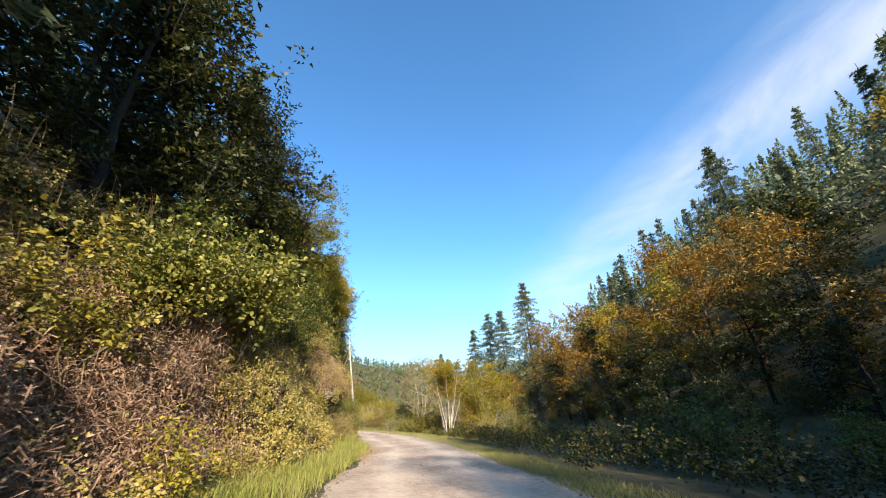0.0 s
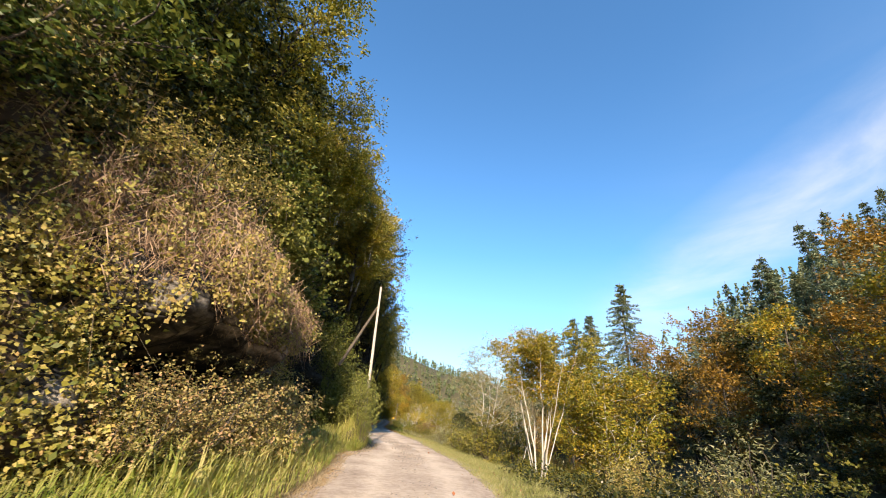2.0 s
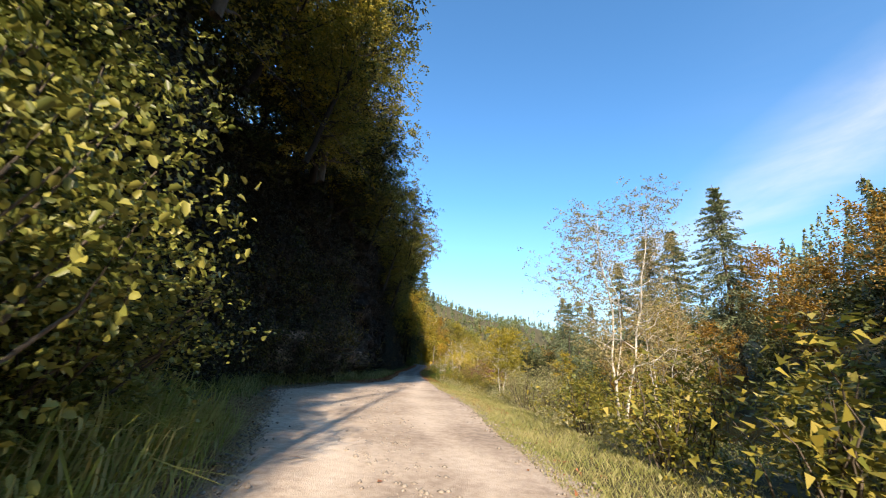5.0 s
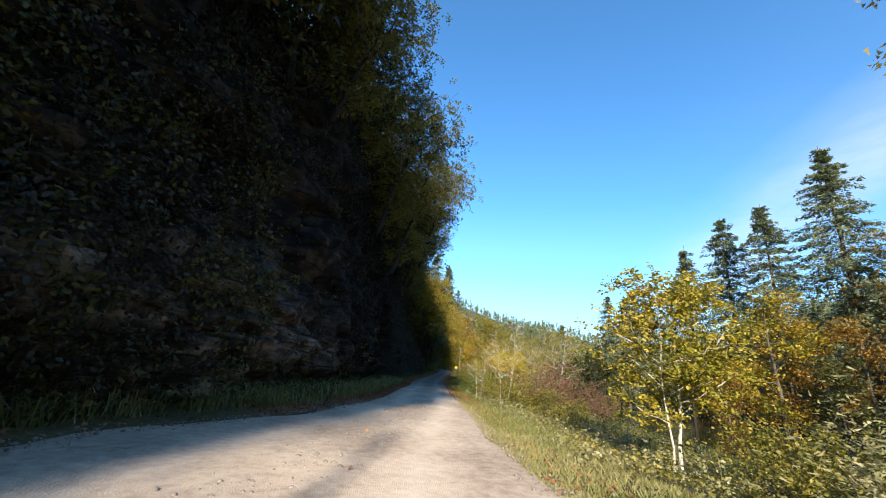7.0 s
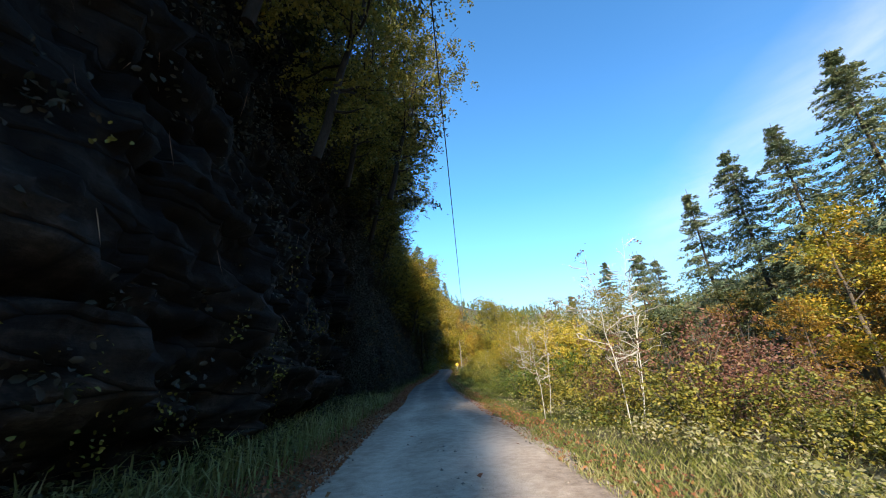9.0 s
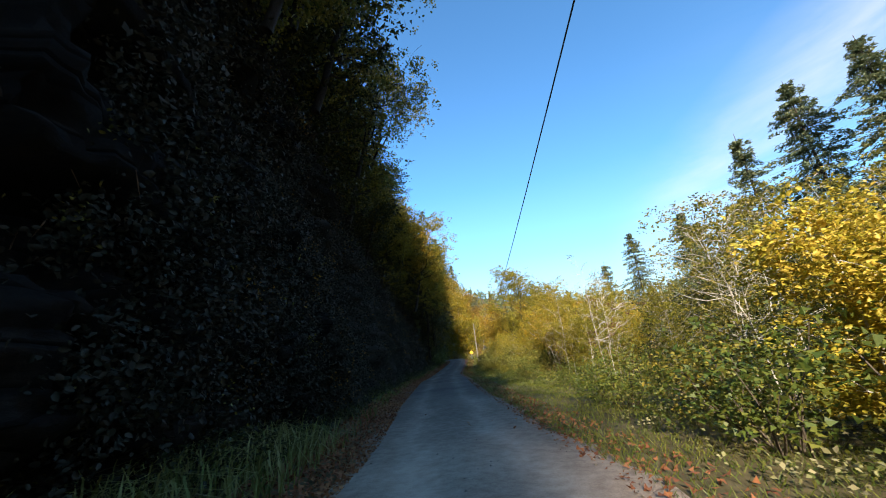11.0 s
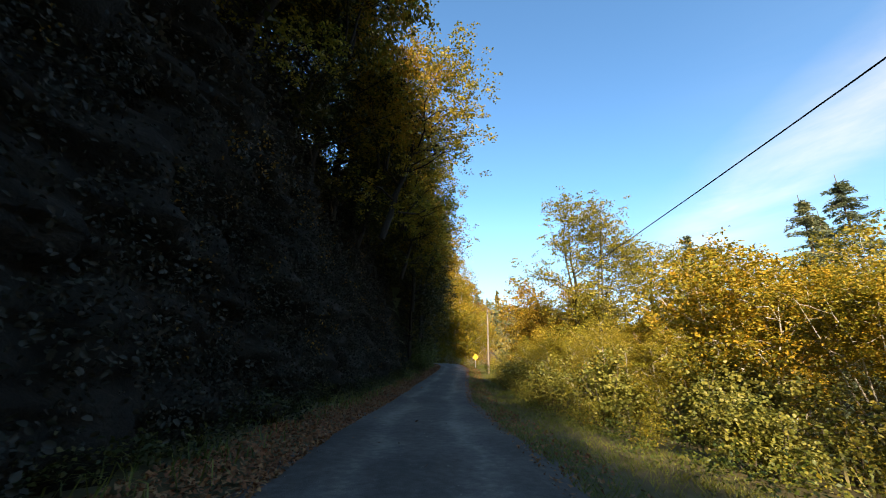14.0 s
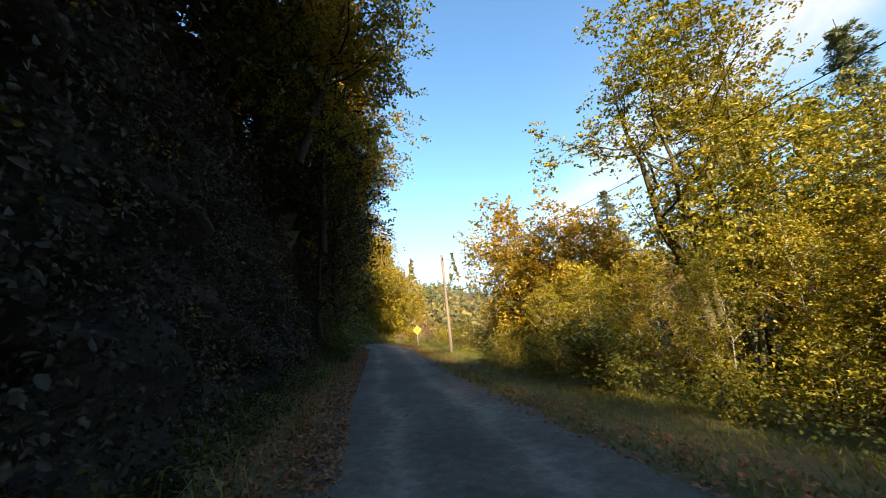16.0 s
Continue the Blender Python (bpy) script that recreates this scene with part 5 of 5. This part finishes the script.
# behind the camera, whose shade falls over the road's right side
for x, y, s in ((7, -24, 0.8), (12.5, -20, 0.85), (18, -24, 0.9), (24, -19, 0.95), (30, -22, 1.0), (36, -16, 1.0), (42, -20, 1.0), (15, -30, 0.9), (27, -30, 1.0), (9.5, -17, 0.7), (21, -15, 0.8), (33, -27, 1.0), (48, -10, 1.0), (6, -33, 0.9)):
    put(F_LOW, x, y, s * 1.0)
for x, y, s in ((5.8, -16, 1.25), (9.5, -13, 1.3), (15, -14, 1.3), (12.5, -9, 1.1), (22, -14, 1.3), (18.5, -9, 1.1), (6.5, -24, 1.4), (30, -14, 1.3), (38, -12, 1.3)):
    put(M_TALL, x, y, s, label="tall dark tree on the river flat")
for x, y, s in ((10, -13, 1.3), (16, -8, 1.3), (24, -8, 1.5), (21, -2, 1.3), (30, 0, 1.4), (30, -8, 1.5), (38, 0, 1.6)):
    put(M_DARK, x, y, s)
for i in range(16):
    put([S_BRN, S_DARK, S_GREEN][i % 3], rng.uniform(6, 32), rng.uniform(6, 30), rng.uniform(0.6, 1.2))

# above the road cut: a crowded row on the brow, then taller trees behind
rng = np.random.default_rng(15)
y = 22.0
while y < 129:
    z = float(np.interp(y, TOP_Y, TOP_Z))
    x = float(xb(y)) - float(np.interp(y, LEAN_Y, LEAN_X)) * 0.8 + rng.uniform(-0.3, 0.6) - 3.0 * float(smooth(20, 22, y) * (1 - smooth(42, 46, y))) - 1.6 * float(smooth(59, 61, y) * (1 - smooth(72, 74, y))) - 1.4 * float(smooth(86, 88, y) * (1 - smooth(98, 100, y)))
    put(M_CURTY if rng.uniform() < 0.2 and y < 75 else M_CURT, x, y, rng.uniform(0.8, 1.1), z=z - 2.2)
    y += rng.uniform(2.6, 3.8)
for x, y, s in ((-11.5, 11, 1.1), (-11, 18, 1.05), (-10, 24.5, 1.05), (-11, 30.5, 1.0), (-11, 37.5, 0.95), (-11, 43.5, 0.95), (-8.2, 49.5, 0.8), (-9.6, 56, 0.8), (-11.8, 63, 0.7), (-12, 69.5, 0.7), (-9.4, 75.5, 0.9),
                (-12.6, 81, 0.6), (-14.0, 90, 0.55), (-15.2, 98, 0.55), (-15.6, 107, 0.55), (-15.9, 114, 0.6), (-15.9, 121, 0.8), (-15.6, 127, 0.8), (-16.4, 133, 0.9), (-18.5, 140, 1.0)):
    put(M_TALL, x, y, s, z=float(np.interp(y, TOP_Y, TOP_Z)) - 1.6)
for x, y, z, s, a in ((-11.4, 15, 8.0, 1.15, 0), (-11.0, 20, 9.0, 1.15, 15), (-8.8, 25.5, 10, 1.1, -10), (-8.6, 31, 10, 1.0, 0), (-9.4, 36.5, 9.4, 1.0, 10), (-9.3, 41, 9.8, 1.0, -15), (-9.2, 45.5, 9.8, 1.05, 15), (-9.9, 49.5, 9.8, 1.25, -10), (-10.1, 54, 9.8, 1.2, 5), (-9.9, 58.5, 9.4, 1.1, 0), (-9.2, 61.5, 8.2, 0.8, 10), (-8.4, 65, 7.2, 0.85, -10), (-8.2, 73.5, 8.0, 0.85, -10)):
    put(M_HANGY if 24 < y < 56 else M_HANGD if y < 24 else M_HANG, x, y, s, a, z=z, label="" if y < 56 else "leafy tree leaning out high above the road")
for x, y, z, s, k in ((-14.7, 117.5, 5.0, 0.7, M_TALL), (-15.0, 123, 3.6, 0.75, M_TALL), (-15.2, 120, 2.0, 0.8, M_CURT), (-15.4, 126, 1.5, 0.8, M_CURT)):
    put(k, x, y, s, z=z)
for x, y, z, s in ((-13.9, 92.5, 7.6, 0.75), (-14.6, 99.5, 7.4, 0.65), (-15.3, 107, 6.4, 0.85)):
    put(M_HANGD, x, y, s, 0, z=z)
# yellow-green trees leaning out over the bank in full sun
for x, y, z, s, k in ((-8.4, 27.5, 6.6, 0.95, M_CURTY), (-7.6, 31.5, 8.0, 0.9, M_CURTY), (-7.4, 35.5, 9.0, 0.95, M_CURTY), (-6.4, 38.5, 9.6, 0.9, M_CURTY), (-5.6, 38.6, 11.0, 1.0, M_YEL), (-8.0, 29.5, 9.5, 1.1, M_YEL), (-7.0, 34.0, 11.5, 1.1, M_YEL)):
    put(k, x, y, s, z=z)
# golden maples on the far brow, whose tops stand in the sun
for x, y, z, s, a in ((-13.0, 89, 9.8, 0.75, 40), (-13.6, 94, 9.4, 0.8, 160), (-13.2, 99, 9.2, 0.9, 250), (-13.4, 104, 8.6, 0.95, 20), (-13.8, 109.5, 8.2, 1.0, 100), (-14.2, 115, 7.8, 1.1, 220), (-14.6, 120.5, 7.0, 1.2, 310), (-14.9, 125.5, 6.4, 1.2, 60)):
    put(M_BROW, x, y, s, a, z=z, label="golden maple on the brow of the cliff")
# golden trees on the spur beyond the bend
for x, y, s, k in ((-14.5, 141, 2.0, M_GOLD), (-17, 143, 2.2, M_GOLD), (-13.2, 142.5, 1.9, M_GOLD), (-19.5, 141.5, 0.8, M_ORG), (-12.0, 144, 1.2, M_GOLD), (-15, 148, 1.8, M_GOLD), (-22, 145, 0.9, M_ORG), (-19, 149, 0.95, M_ORG), (-11, 151, 1.1, M_YEL), (-25, 150, 1.0, M_ORG), (-13.5, 154, 0.75, M_ORG), (-9.5, 148, 0.8, M_GOLD), (-17, 157, 0.85, M_RUST), (-22, 156, 0.9, M_RUST), (-10.2, 158, 0.55, M_RUST), (-28, 144, 1.0, M_ORG), (-13, 164, 0.75, M_RUST)):
    put(k, x, y, s)
for x, y, s, k in ((-12.5, 138.5, 0.9, S_YEL), (-10.4, 140.5, 0.8, S_PUR), (-9.2, 143, 0.9, S_YEL), (-14, 138, 0.8, S_PALE), (-16.5, 140, 1.0, S_YEL), (-8.6, 146, 1.0, S_PALE), (-11.5, 142, 0.9, S_PALE), (-9.6, 136, 0.6, S_YEL), (-11.2, 136.8, 0.6, S_PALE), (-10.0, 132.2, 0.45, S_PALE), (-12.8, 136.4, 0.5, S_PALE)):
    put(k, x, y, s)
for x, y, z, s, k in ((-6.6, 40.0, 10.2, 1.15, M_YEL), (-7.0, 41.5, 9.0, 0.8, M_CURTY), (-7.6, 49, 9, 0.85, M_CURTY), (-12, 22, 7.5, 1.1, M_DARK), (-14.5, 13, 8, 1.2, M_DARK), (-16, 3, 9, 1.2, M_DARK), (-10.5, 29, 8, 0.9, M_DARK),
                      (-12, 36, 10, 1.1, M_DARK), (-13, 46, 12, 1.1, M_DARK), (-13, 56, 13, 1.0, M_DARK), (-14, 66, 13, 1.0, M_DARK), (-15, 77, 13, 1.0, M_DARK), (-17, 88, 12, 1.0, M_DARK), (-18.5, 99, 12, 1.0, M_DARK), (-19.5, 110, 12, 1.0, M_DARK), (-20, 121, 11, 1.0, M_DARK)):
    put(k, x, y, s, z=z - 0.6)
for x, y, z, s, a in ((-7.6, 47.5, 8.8, 0.9, 0), (-8.3, 59, 9.0, 0.75, 20), (-8.1, 67, 6.2, 0.82, 0), (-8.8, 70.5, 7.4, 0.7, -20), (-9.8, 76, 7.6, 0.8, 0), (-10.3, 77.6, 9.6, 1.1, 0), (-11.0, 80.2, 9.4, 1.0, 15), (-12.2, 85.6, 8.0, 1.0, 0), (-12.6, 88.5, 9.6, 1.0, 10), (-14.4, 97, 7.2, 0.7, 0), (-13.6, 105, 6.6, 1.05, 0), (-14.6, 113, 6.8, 0.9, 0)):
    put(M_HANGY if y > 95 else M_HANG, x, y, s, a, z=z - 0.4)
for x, y, z, s in ((-15, 30, 11, 1.0), (-17, 46, 14, 0.9),  (-24, 36, 20, 1.0), (-20, 62, 17, 0.8), (-22, 90, 18, 0.8)):
    put(F_SLIM, x, y, s, z=z - 1)
# more unseen firs, added to block the sun from the upper bank
for x, y, z, s in ((-16.5, -9, 10, 1.5), (-19, -16, 11, 1.5), (-24, -10, 14, 1.5), (-17.5, -24, 10, 1.6), (-28, -20, 16, 1.5), (-15.5, -17, 9, 1.4), (-21, -3, 13, 1.4)):
    put(F_LOW, x, y, s, z=z - 1, label="tall dark fir out of view, added to shade the bank woods")
for x, y, z, s in ((-17, 15, 11, 1.1), (-20, 6, 12, 1.1), (-19, 24, 15, 1.1)):
    put(F_LOW, x, y, s, z=z - 1)
# trees on the back of the spur
for x, y, s, k in ((-14, 175, 0.8, M_RUST), (-18, 180, 0.9, M_ORG), (6, 160, 0.55, M_ORG)):
    put(k, x, y, s)
for x, y, s in ((-20, 172, 0.85), (-26, 184, 0.95), (-23, 198, 1.0), (-31, 206, 1.1), (-18, 190, 0.7), (-12, 205, 0.65)):
    put(F_SLIM, x, y, s)

# shrubs right
put(S_FINE, -3.5, 34.15, 0.42, 0, sz=0.85)
put(S_FINE, -3.2, 33.75, 0.36, 100, sz=0.6)
put(S_FINE, -3.9, 35.0, 0.55, 300, sz=0.6)
put(S_FINE, -4.3, 36.0, 0.75, 140, sz=1.0)
put(S_FINE, -4.5, 37.4, 0.9, 90, sz=1.2)
put(S_FINE, -5.1, 39.2, 0.9, 30, sz=0.9)
put(S_VINE, -5.8, 37.4, 1.0, 200, sz=1.0)
rng = np.random.default_rng(5)
for x, y, k, s in ((-4.1, 25.2, S_BRAM, 0.7), (-3.95, 20.6, S_BRAM, 0.6), (-4.6, 26.4, S_BRAM, 0.62), (-6.0, 30.2, S_BRAM, 0.9), (-4.1, 21.6, S_BRAM, 0.72), (-4.1, 22.9, S_BRAM, 0.75), (-4.2, 24.2, S_BRAM, 0.8), (-14.8, 124, S_DARK, 0.9), (-15.0, 127, S_DARK, 1.0), (-15.8, 130, S_DARK, 1.1), (-16.8, 133, S_DARK, 1.1), (-14.4, 120.5, S_DARK, 0.8),
                   (3.2, 38.5, S_MAPLE, 1.0), (2.6, 40.5, S_MAPLE, 0.95), (4.0, 41.5, S_MAPLE, 1.15), (2.2, 43, S_MAPLE, 0.85), (3.4, 44.5, S_MAPLE, 1.1), (5.2, 39, S_MAPLE, 1.2), (5.6, 44, S_MAPLE, 1.2), (4.4, 47, S_MAPLE, 1.0), (1.8, 46, S_MAPLE, 0.8),
                   (4.3, 34.3, S_YEL, 0.3), (5.3, 34.0, S_GREEN, 0.3), (6.6, 33.4, S_YEL, 0.45), (5.6, 36.5, S_GREEN, 0.5), (6.8, 29, S_BRN, 0.8), (7.8, 27, S_BRN, 0.9), (5.4, 27, S_BRN, 0.6), (9.5, 28.5, S_BRN, 0.9),
                   (1.2, 51.5, S_PALE, 0.9), (2.2, 53, S_PALE, 1.0), (3.5, 51, S_GREEN, 0.9), (1.0, 54, S_PALE, 0.8), (2.8, 55.5, S_PALE, 1.0), (4.6, 54, S_GREEN, 1.0), (3.2, 58, S_YEL, 0.9), (1.6, 57, S_GREEN, 0.7), (5.5, 58, S_GREEN, 1.1),
                   (-0.4, 69.5, S_PUR, 0.9), (0.8, 71, S_PUR, 1.0), (-1.6, 72.5, S_PUR, 0.75), (2.4, 71.5, S_PUR, 0.8), (-1.4, 68.3, S_GREEN, 0.75), (-2.4, 70, S_GREEN, 0.7), (-0.2, 67.4, S_GREEN, 0.7), (0.9, 67.8, S_GREEN, 0.5), (-3.2, 73, S_GREEN, 0.65), (3.2, 74, S_PUR, 0.6),
                   (-2.5, 96.6, S_PUR, 0.7), (-6.4, 100.5, S_YEL, 0.45), (-6.9, 103.2, S_YEL, 0.5), (-7.4, 105.8, S_VINE, 0.6), (-7.9, 108.4, S_YEL, 0.5), (-8.0, 111.2, S_VINE, 0.6), (-8.3, 113.8, S_GREEN, 0.6), (-8.4, 117, S_GREEN, 0.65), (-5.2, 92.5, S_DARK, 0.5), (-3.4, 85.5, S_DARK, 0.5), (-2.6, 80.5, S_BRN, 0.6), (-3.9, 88.5, S_DARK, 0.5), (-0.8, 83, S_GREEN, 0.8), (-0.2, 88, S_DARK, 0.8), (-3.6, 76.6, S_DARK, 0.7), (-2.9, 78.8, S_GREEN, 0.8), (-2.2, 75.0, S_DARK, 0.9), (-4.0, 80.8, S_DARK, 0.6), (-1.2, 78.0, S_GREEN, 0.9), (1.2, 91, S_BRN, 0.9),
                   (-5.0, 95.5, S_GREEN, 0.55), (-5.2, 99, S_VINE, 0.5), (-4.2, 102, S_VINE, 0.7), (-5.8, 104.5, S_VINE, 0.75), (-4.4, 106, S_YEL, 0.9), (-2.6, 103.5, S_VINE, 0.9), (-6.6, 108, S_YEL, 0.8), (-6.4, 111, S_YEL, 0.9), (-7.4, 114.5, S_GREEN, 0.9), (-5.8, 117, S_YEL, 1.1), (-7.0, 119.5, S_YEL, 1.0), (-5.4, 121.5, S_YEL, 1.2), (-8.0, 123.5, S_GREEN, 0.8), (-6.6, 125, S_YEL, 1.1), (-8.6, 128, S_YEL, 0.8), (-7.4, 131, S_YEL, 1.1), (-4.6, 128, S_YEL, 1.3), (-9.4, 134, S_PUR, 0.8), (-2.5, 118, S_YEL, 1.2), (-3.4, 107.5, S_YEL, 1.1)):
    put(k, x, y, s)
for i in range(44):
    y = rng.uniform(20, 132)
    x = float(xr(y)) + rng.uniform(5.5, 15)
    if 34 < y < 48 or 52 < y < 84:
        continue
    put([S_GREEN, S_YEL, S_BRN, S_PALE, S_BRN, S_GREEN][i % 6], x, y, rng.uniform(0.6, 1.2))
for i in range(26):
    y = rng.uniform(-5, 120)
    put([S_DARK, S_BRN, S_YEL][i % 3], rng.uniform(34, 41) + 0.1 * (y - 60), y, rng.uniform(0.8, 1.5))
# shrubs left, on the bank
for y, h, k, s in ((36.0, 0.02, S_FINE, 1.1), (37.6, 0.02, S_FINE, 1.15), (39.4, 0.02, S_FINE, 1.1), (41.0, 0.02, S_BRN, 0.95), (36.8, 0.2, S_FINE, 1.2), (38.6, 0.22, S_FINE, 1.25), (40.2, 0.2, S_GREEN, 1.1), (37.4, 0.42, S_FINE, 1.2), (39.2, 0.45, S_FINE, 1.15), (38.2, 0.65, S_DARK, 1.1),
                   (27.6, 0.62, S_VINE, 1.2), (29.3, 0.5, S_VINE, 1.15), (26.2, 0.75, S_VINE, 1.1), (34.6, 0.02, S_DARK, 0.9), (33.2, 0.02, S_DARK, 0.8), (31.6, 0.01, S_BRN, 1.1), (29.6, 0.01, S_BRN, 0.85), (27.8, 0.01, S_BRN, 0.7), (25.9, 0.01, S_BRN, 0.95), (23.8, 0.01, S_BRN, 0.7), (21.4, 0.01, S_BRN, 0.7), (30.6, 0.15, S_BRN, 0.9), (28.6, 0.16, S_BRN, 0.9),
                   (29.6, 0.45, S_DARK, 1.0), (31.0, 0.5, S_DARK, 0.9), (27.6, 0.6, S_DARK, 1.0), (10, 0.5, S_VINE, 1.2), (14, 0.65, S_VINE, 1.3), (17.5, 0.65, S_DARK, 1.0),
                   (7, 0.5, S_VINE, 0.9), (11, 0.85, S_DARK, 1.2), (21, 0.7, S_BRN, 0.9), (23.5, 0.85, S_BRN, 1.0), (19, 0.95, S_DARK, 1.3), (26, 0.95, S_DARK, 1.3), (8, 0.01, S_BRN, 0.7), (11, 0.01, S_BRN, 0.7), (17.5, 0.01, S_BRN, 0.7), (5.5, 0.05, S_YEL, 0.8), (9, 0.25, S_BRN, 0.9), (5.0, 0.35, S_GREEN, 1.1)):
    cx, _, cz = cliff_point(np.array(float(y)), np.array(float(h)))
    put(k, float(cx) + 0.15, y, s, z=float(cz) - 0.12)
for m in MODELS:
    for o in (*m.children_recursive, m):
        bpy.data.objects.remove(o)


# ---- far woods ----
def woods(name, n, box, rng, label, conifers=0.45, size=(9, 18), mat=None, per=46, leaf=1.5, where=None):
    Ps, As = [], []
    k = 0
    while k < n:
        x, y = rng.uniform(box[0], box[1]), rng.uniform(box[2], box[3])
        if where and not where(x, y):
            continue
        k += 1
        z, h = float(land(x, y)), rng.uniform(*size)
        if rng.uniform() < conifers:
            u = rng.uniform(0.05, 1, per) ** 0.8
            r = (1 - u) * h * 0.2
        else:
            h *= 0.75
            u = rng.uniform(0.2, 1, per)
            r = np.sqrt(np.clip(1 - ((u - 0.55) / 0.5) ** 2, 0, 1)) * h * 0.33 * rng.uniform(0.6, 1, per)
        a = rng.uniform(0, 2 * np.pi, per)
        Ps.append(np.stack([x + r * np.cos(a), y + r * np.sin(a), z + u * h], 1))
        As.append(np.stack([np.cos(a), np.sin(a), np.full(per, -0.5)], 1))
    V, F = leaves(np.concatenate(Ps), leaf, rng, axis=np.concatenate(As), up=0.5, width=0.8, three=True)
    return stuff(name, V, F, mat or WOODS, label, "woods")


rng = np.random.default_rng(99)
woods("far_woods", 900, (-160, 260, 170, 420), rng, "mixed autumn woods on the far valley floor", where=lambda x, y: x > xb(y) + 2 or x < xb(y) - 8, per=90, leaf=1.0)
woods("far_woods", 1500, (-300, 420, 400, 800), rng, "olive green woods on the distant hill", conifers=0.6, per=26, leaf=2.4, mat=HILL)
woods("far_woods", 420, (-75, -14, 150, 215), rng, "yellowing woods on the hillside above the bend", conifers=0.2, where=lambda x, y: y > 150 and x < -14 - 0.1 * (y - 150), per=120, leaf=0.7, size=(8, 13))
woods("hillside_woods", 420, (52, 150, -40, 150), rng, "dark mixed woods on the steep far slope", conifers=0.75, per=240, leaf=0.62, size=(12, 22), mat=NEEDLE)
woods("hillside_woods", 160, (-60, -18, -50, 120), rng, "dark conifers on the hill above the cliff", conifers=0.8, per=150, leaf=0.9, size=(14, 22), mat=NEEDLE)

# ---- leaning pole with its brace, far pole, sign, wires ----
def pole(name, a, b, r0, r1, label, category="pole", wood=None):
    root = tagged(new(name), label, category)
    P = wiggle(a, b, 8, 0.004, np.random.default_rng(3))
    V, F = tube(P, np.linspace(r0, r1, 9), 12)
    part("shaft", V, F, wood or POLEWOOD, root, smooth=True)
    d = unit(np.array(b, float) - np.array(a, float))
    V, F = tube([np.array(b) - d * 0.01, np.array(b) + d * 0.02, np.array(b) + d * 0.03], [r1 * 1.01, r1 * 0.9, 0.004], 12)
    part("top_end", V, F, POLEWOOD, root)
    return root


pole("leaning_pole", (-3.22, 34.0, 0.95), (-4.27, 38.05, 9.05), 0.08, 0.068, "weathered pale wooden pole leaning against the bank")
pole("brace_pole", (-5.3, 35.6, 3.7), (-4.15, 37.3, 7.45), 0.085, 0.075, "dark grey wooden brace pole propping the leaning pole", wood=BARK)
far_pole = pole("utility_pole", (-9.32, 122.5, 0.2), (-9.42, 122.8, 5.75), 0.09, 0.07, "weathered wooden utility pole standing by the road bend", "pole", wood=POLEGREY)
V, F = tube([(-9.41, 122.72, 5.5), (-9.41, 122.64, 5.5), (-9.41, 122.58, 5.5)], [0.03, 0.05, 0.03], 8)
part("insulator", V, F, CERAMIC, far_pole)


def wire(pts, r, label):
    V, F = tube(pts, [r] * len(pts), 5)
    return tagged(part("overhead_wire", V, F, CABLE), label, "wire")


t = np.linspace(0, 1, 40)[:, None]
span = np.array([[-4.26, 45, 6.34]]) * (1 - t) + np.array([[-8.3, 122.0, 5.1]]) * t - np.array([[0, 0, 2.3]]) * 4 * t * (1 - t)
wire(np.concatenate([[[-6.4, 40.3, 7.4]], span, [[-9.4, 122.6, 5.5]]]), 0.0075, "black overhead cable strung along the road")


def road_sign(x, y):
    root = tagged(new("road_sign"), "yellow diamond warning sign on a steel post at the bend", "sign")
    z0 = float(land(x, y))
    V, F = tube([(x, y, z0 - 0.3), (x, y, 1.6), (x, y, 2.4)], [0.03, 0.03, 0.03], 8)
    part("post", V, F, STEEL, root)
    bm = bmesh.new()
    s = 0.28
    ring = [(s - 0.03, -0.03), (s, 0), (s - 0.03, 0.03)]
    prof = []
    for q in range(4):
        a = math.pi / 2 * q
        for u, w in ring:
            prof.append((u * math.cos(a) - w * math.sin(a), u * math.sin(a) + w * math.cos(a)))
    f = bm.faces.new([bm.verts.new((x + p[0], y - 0.04, 2.09 + p[1])) for p in prof])
    ex = bmesh.ops.extrude_face_region(bm, geom=[f])
    bmesh.ops.translate(bm, vec=(0, 0.006, 0), verts=[v for v in ex["geom"] if isinstance(v, bmesh.types.BMVert)])
    me = bpy.data.meshes.new("panel"); bm.to_mesh(me); bm.free(); me.materials.append(SIGNY)
    panel = new("panel", me); panel.parent = root
    for dz in (-0.12, 0.12):
        V, F = tube([(x, y - 0.052, 2.09 + dz), (x, y - 0.046, 2.09 + dz), (x, y - 0.038, 2.09 + dz)], [0.006, 0.012, 0.012], 8)
        part("bolt", V, F, STEEL, panel)
    # bent arrow
    bm = bmesh.new()
    pts = [(0.015, -0.14), (0.065, -0.14), (0.065, 0.04), (-0.04, 0.04), (-0.04, 0.09), (-0.13, 0.012), (-0.04, -0.065), (-0.04, -0.012), (0.015, -0.012)]
    f = bm.faces.new([bm.verts.new((x + p[0], y - 0.045, 2.09 + p[1])) for p in pts])
    ex = bmesh.ops.extrude_face_region(bm, geom=[f])
    bmesh.ops.translate(bm, vec=(0, 0.003, 0), verts=[v for v in ex["geom"] if isinstance(v, bmesh.types.BMVert)])
    me = bpy.data.meshes.new("arrow"); bm.to_mesh(me); bm.free(); me.materials.append(BLACK)
    ob = new("arrow", me); ob.parent = panel
    tagged(ob, label="black bent arrow")


road_sign(-10.52, 128.4)
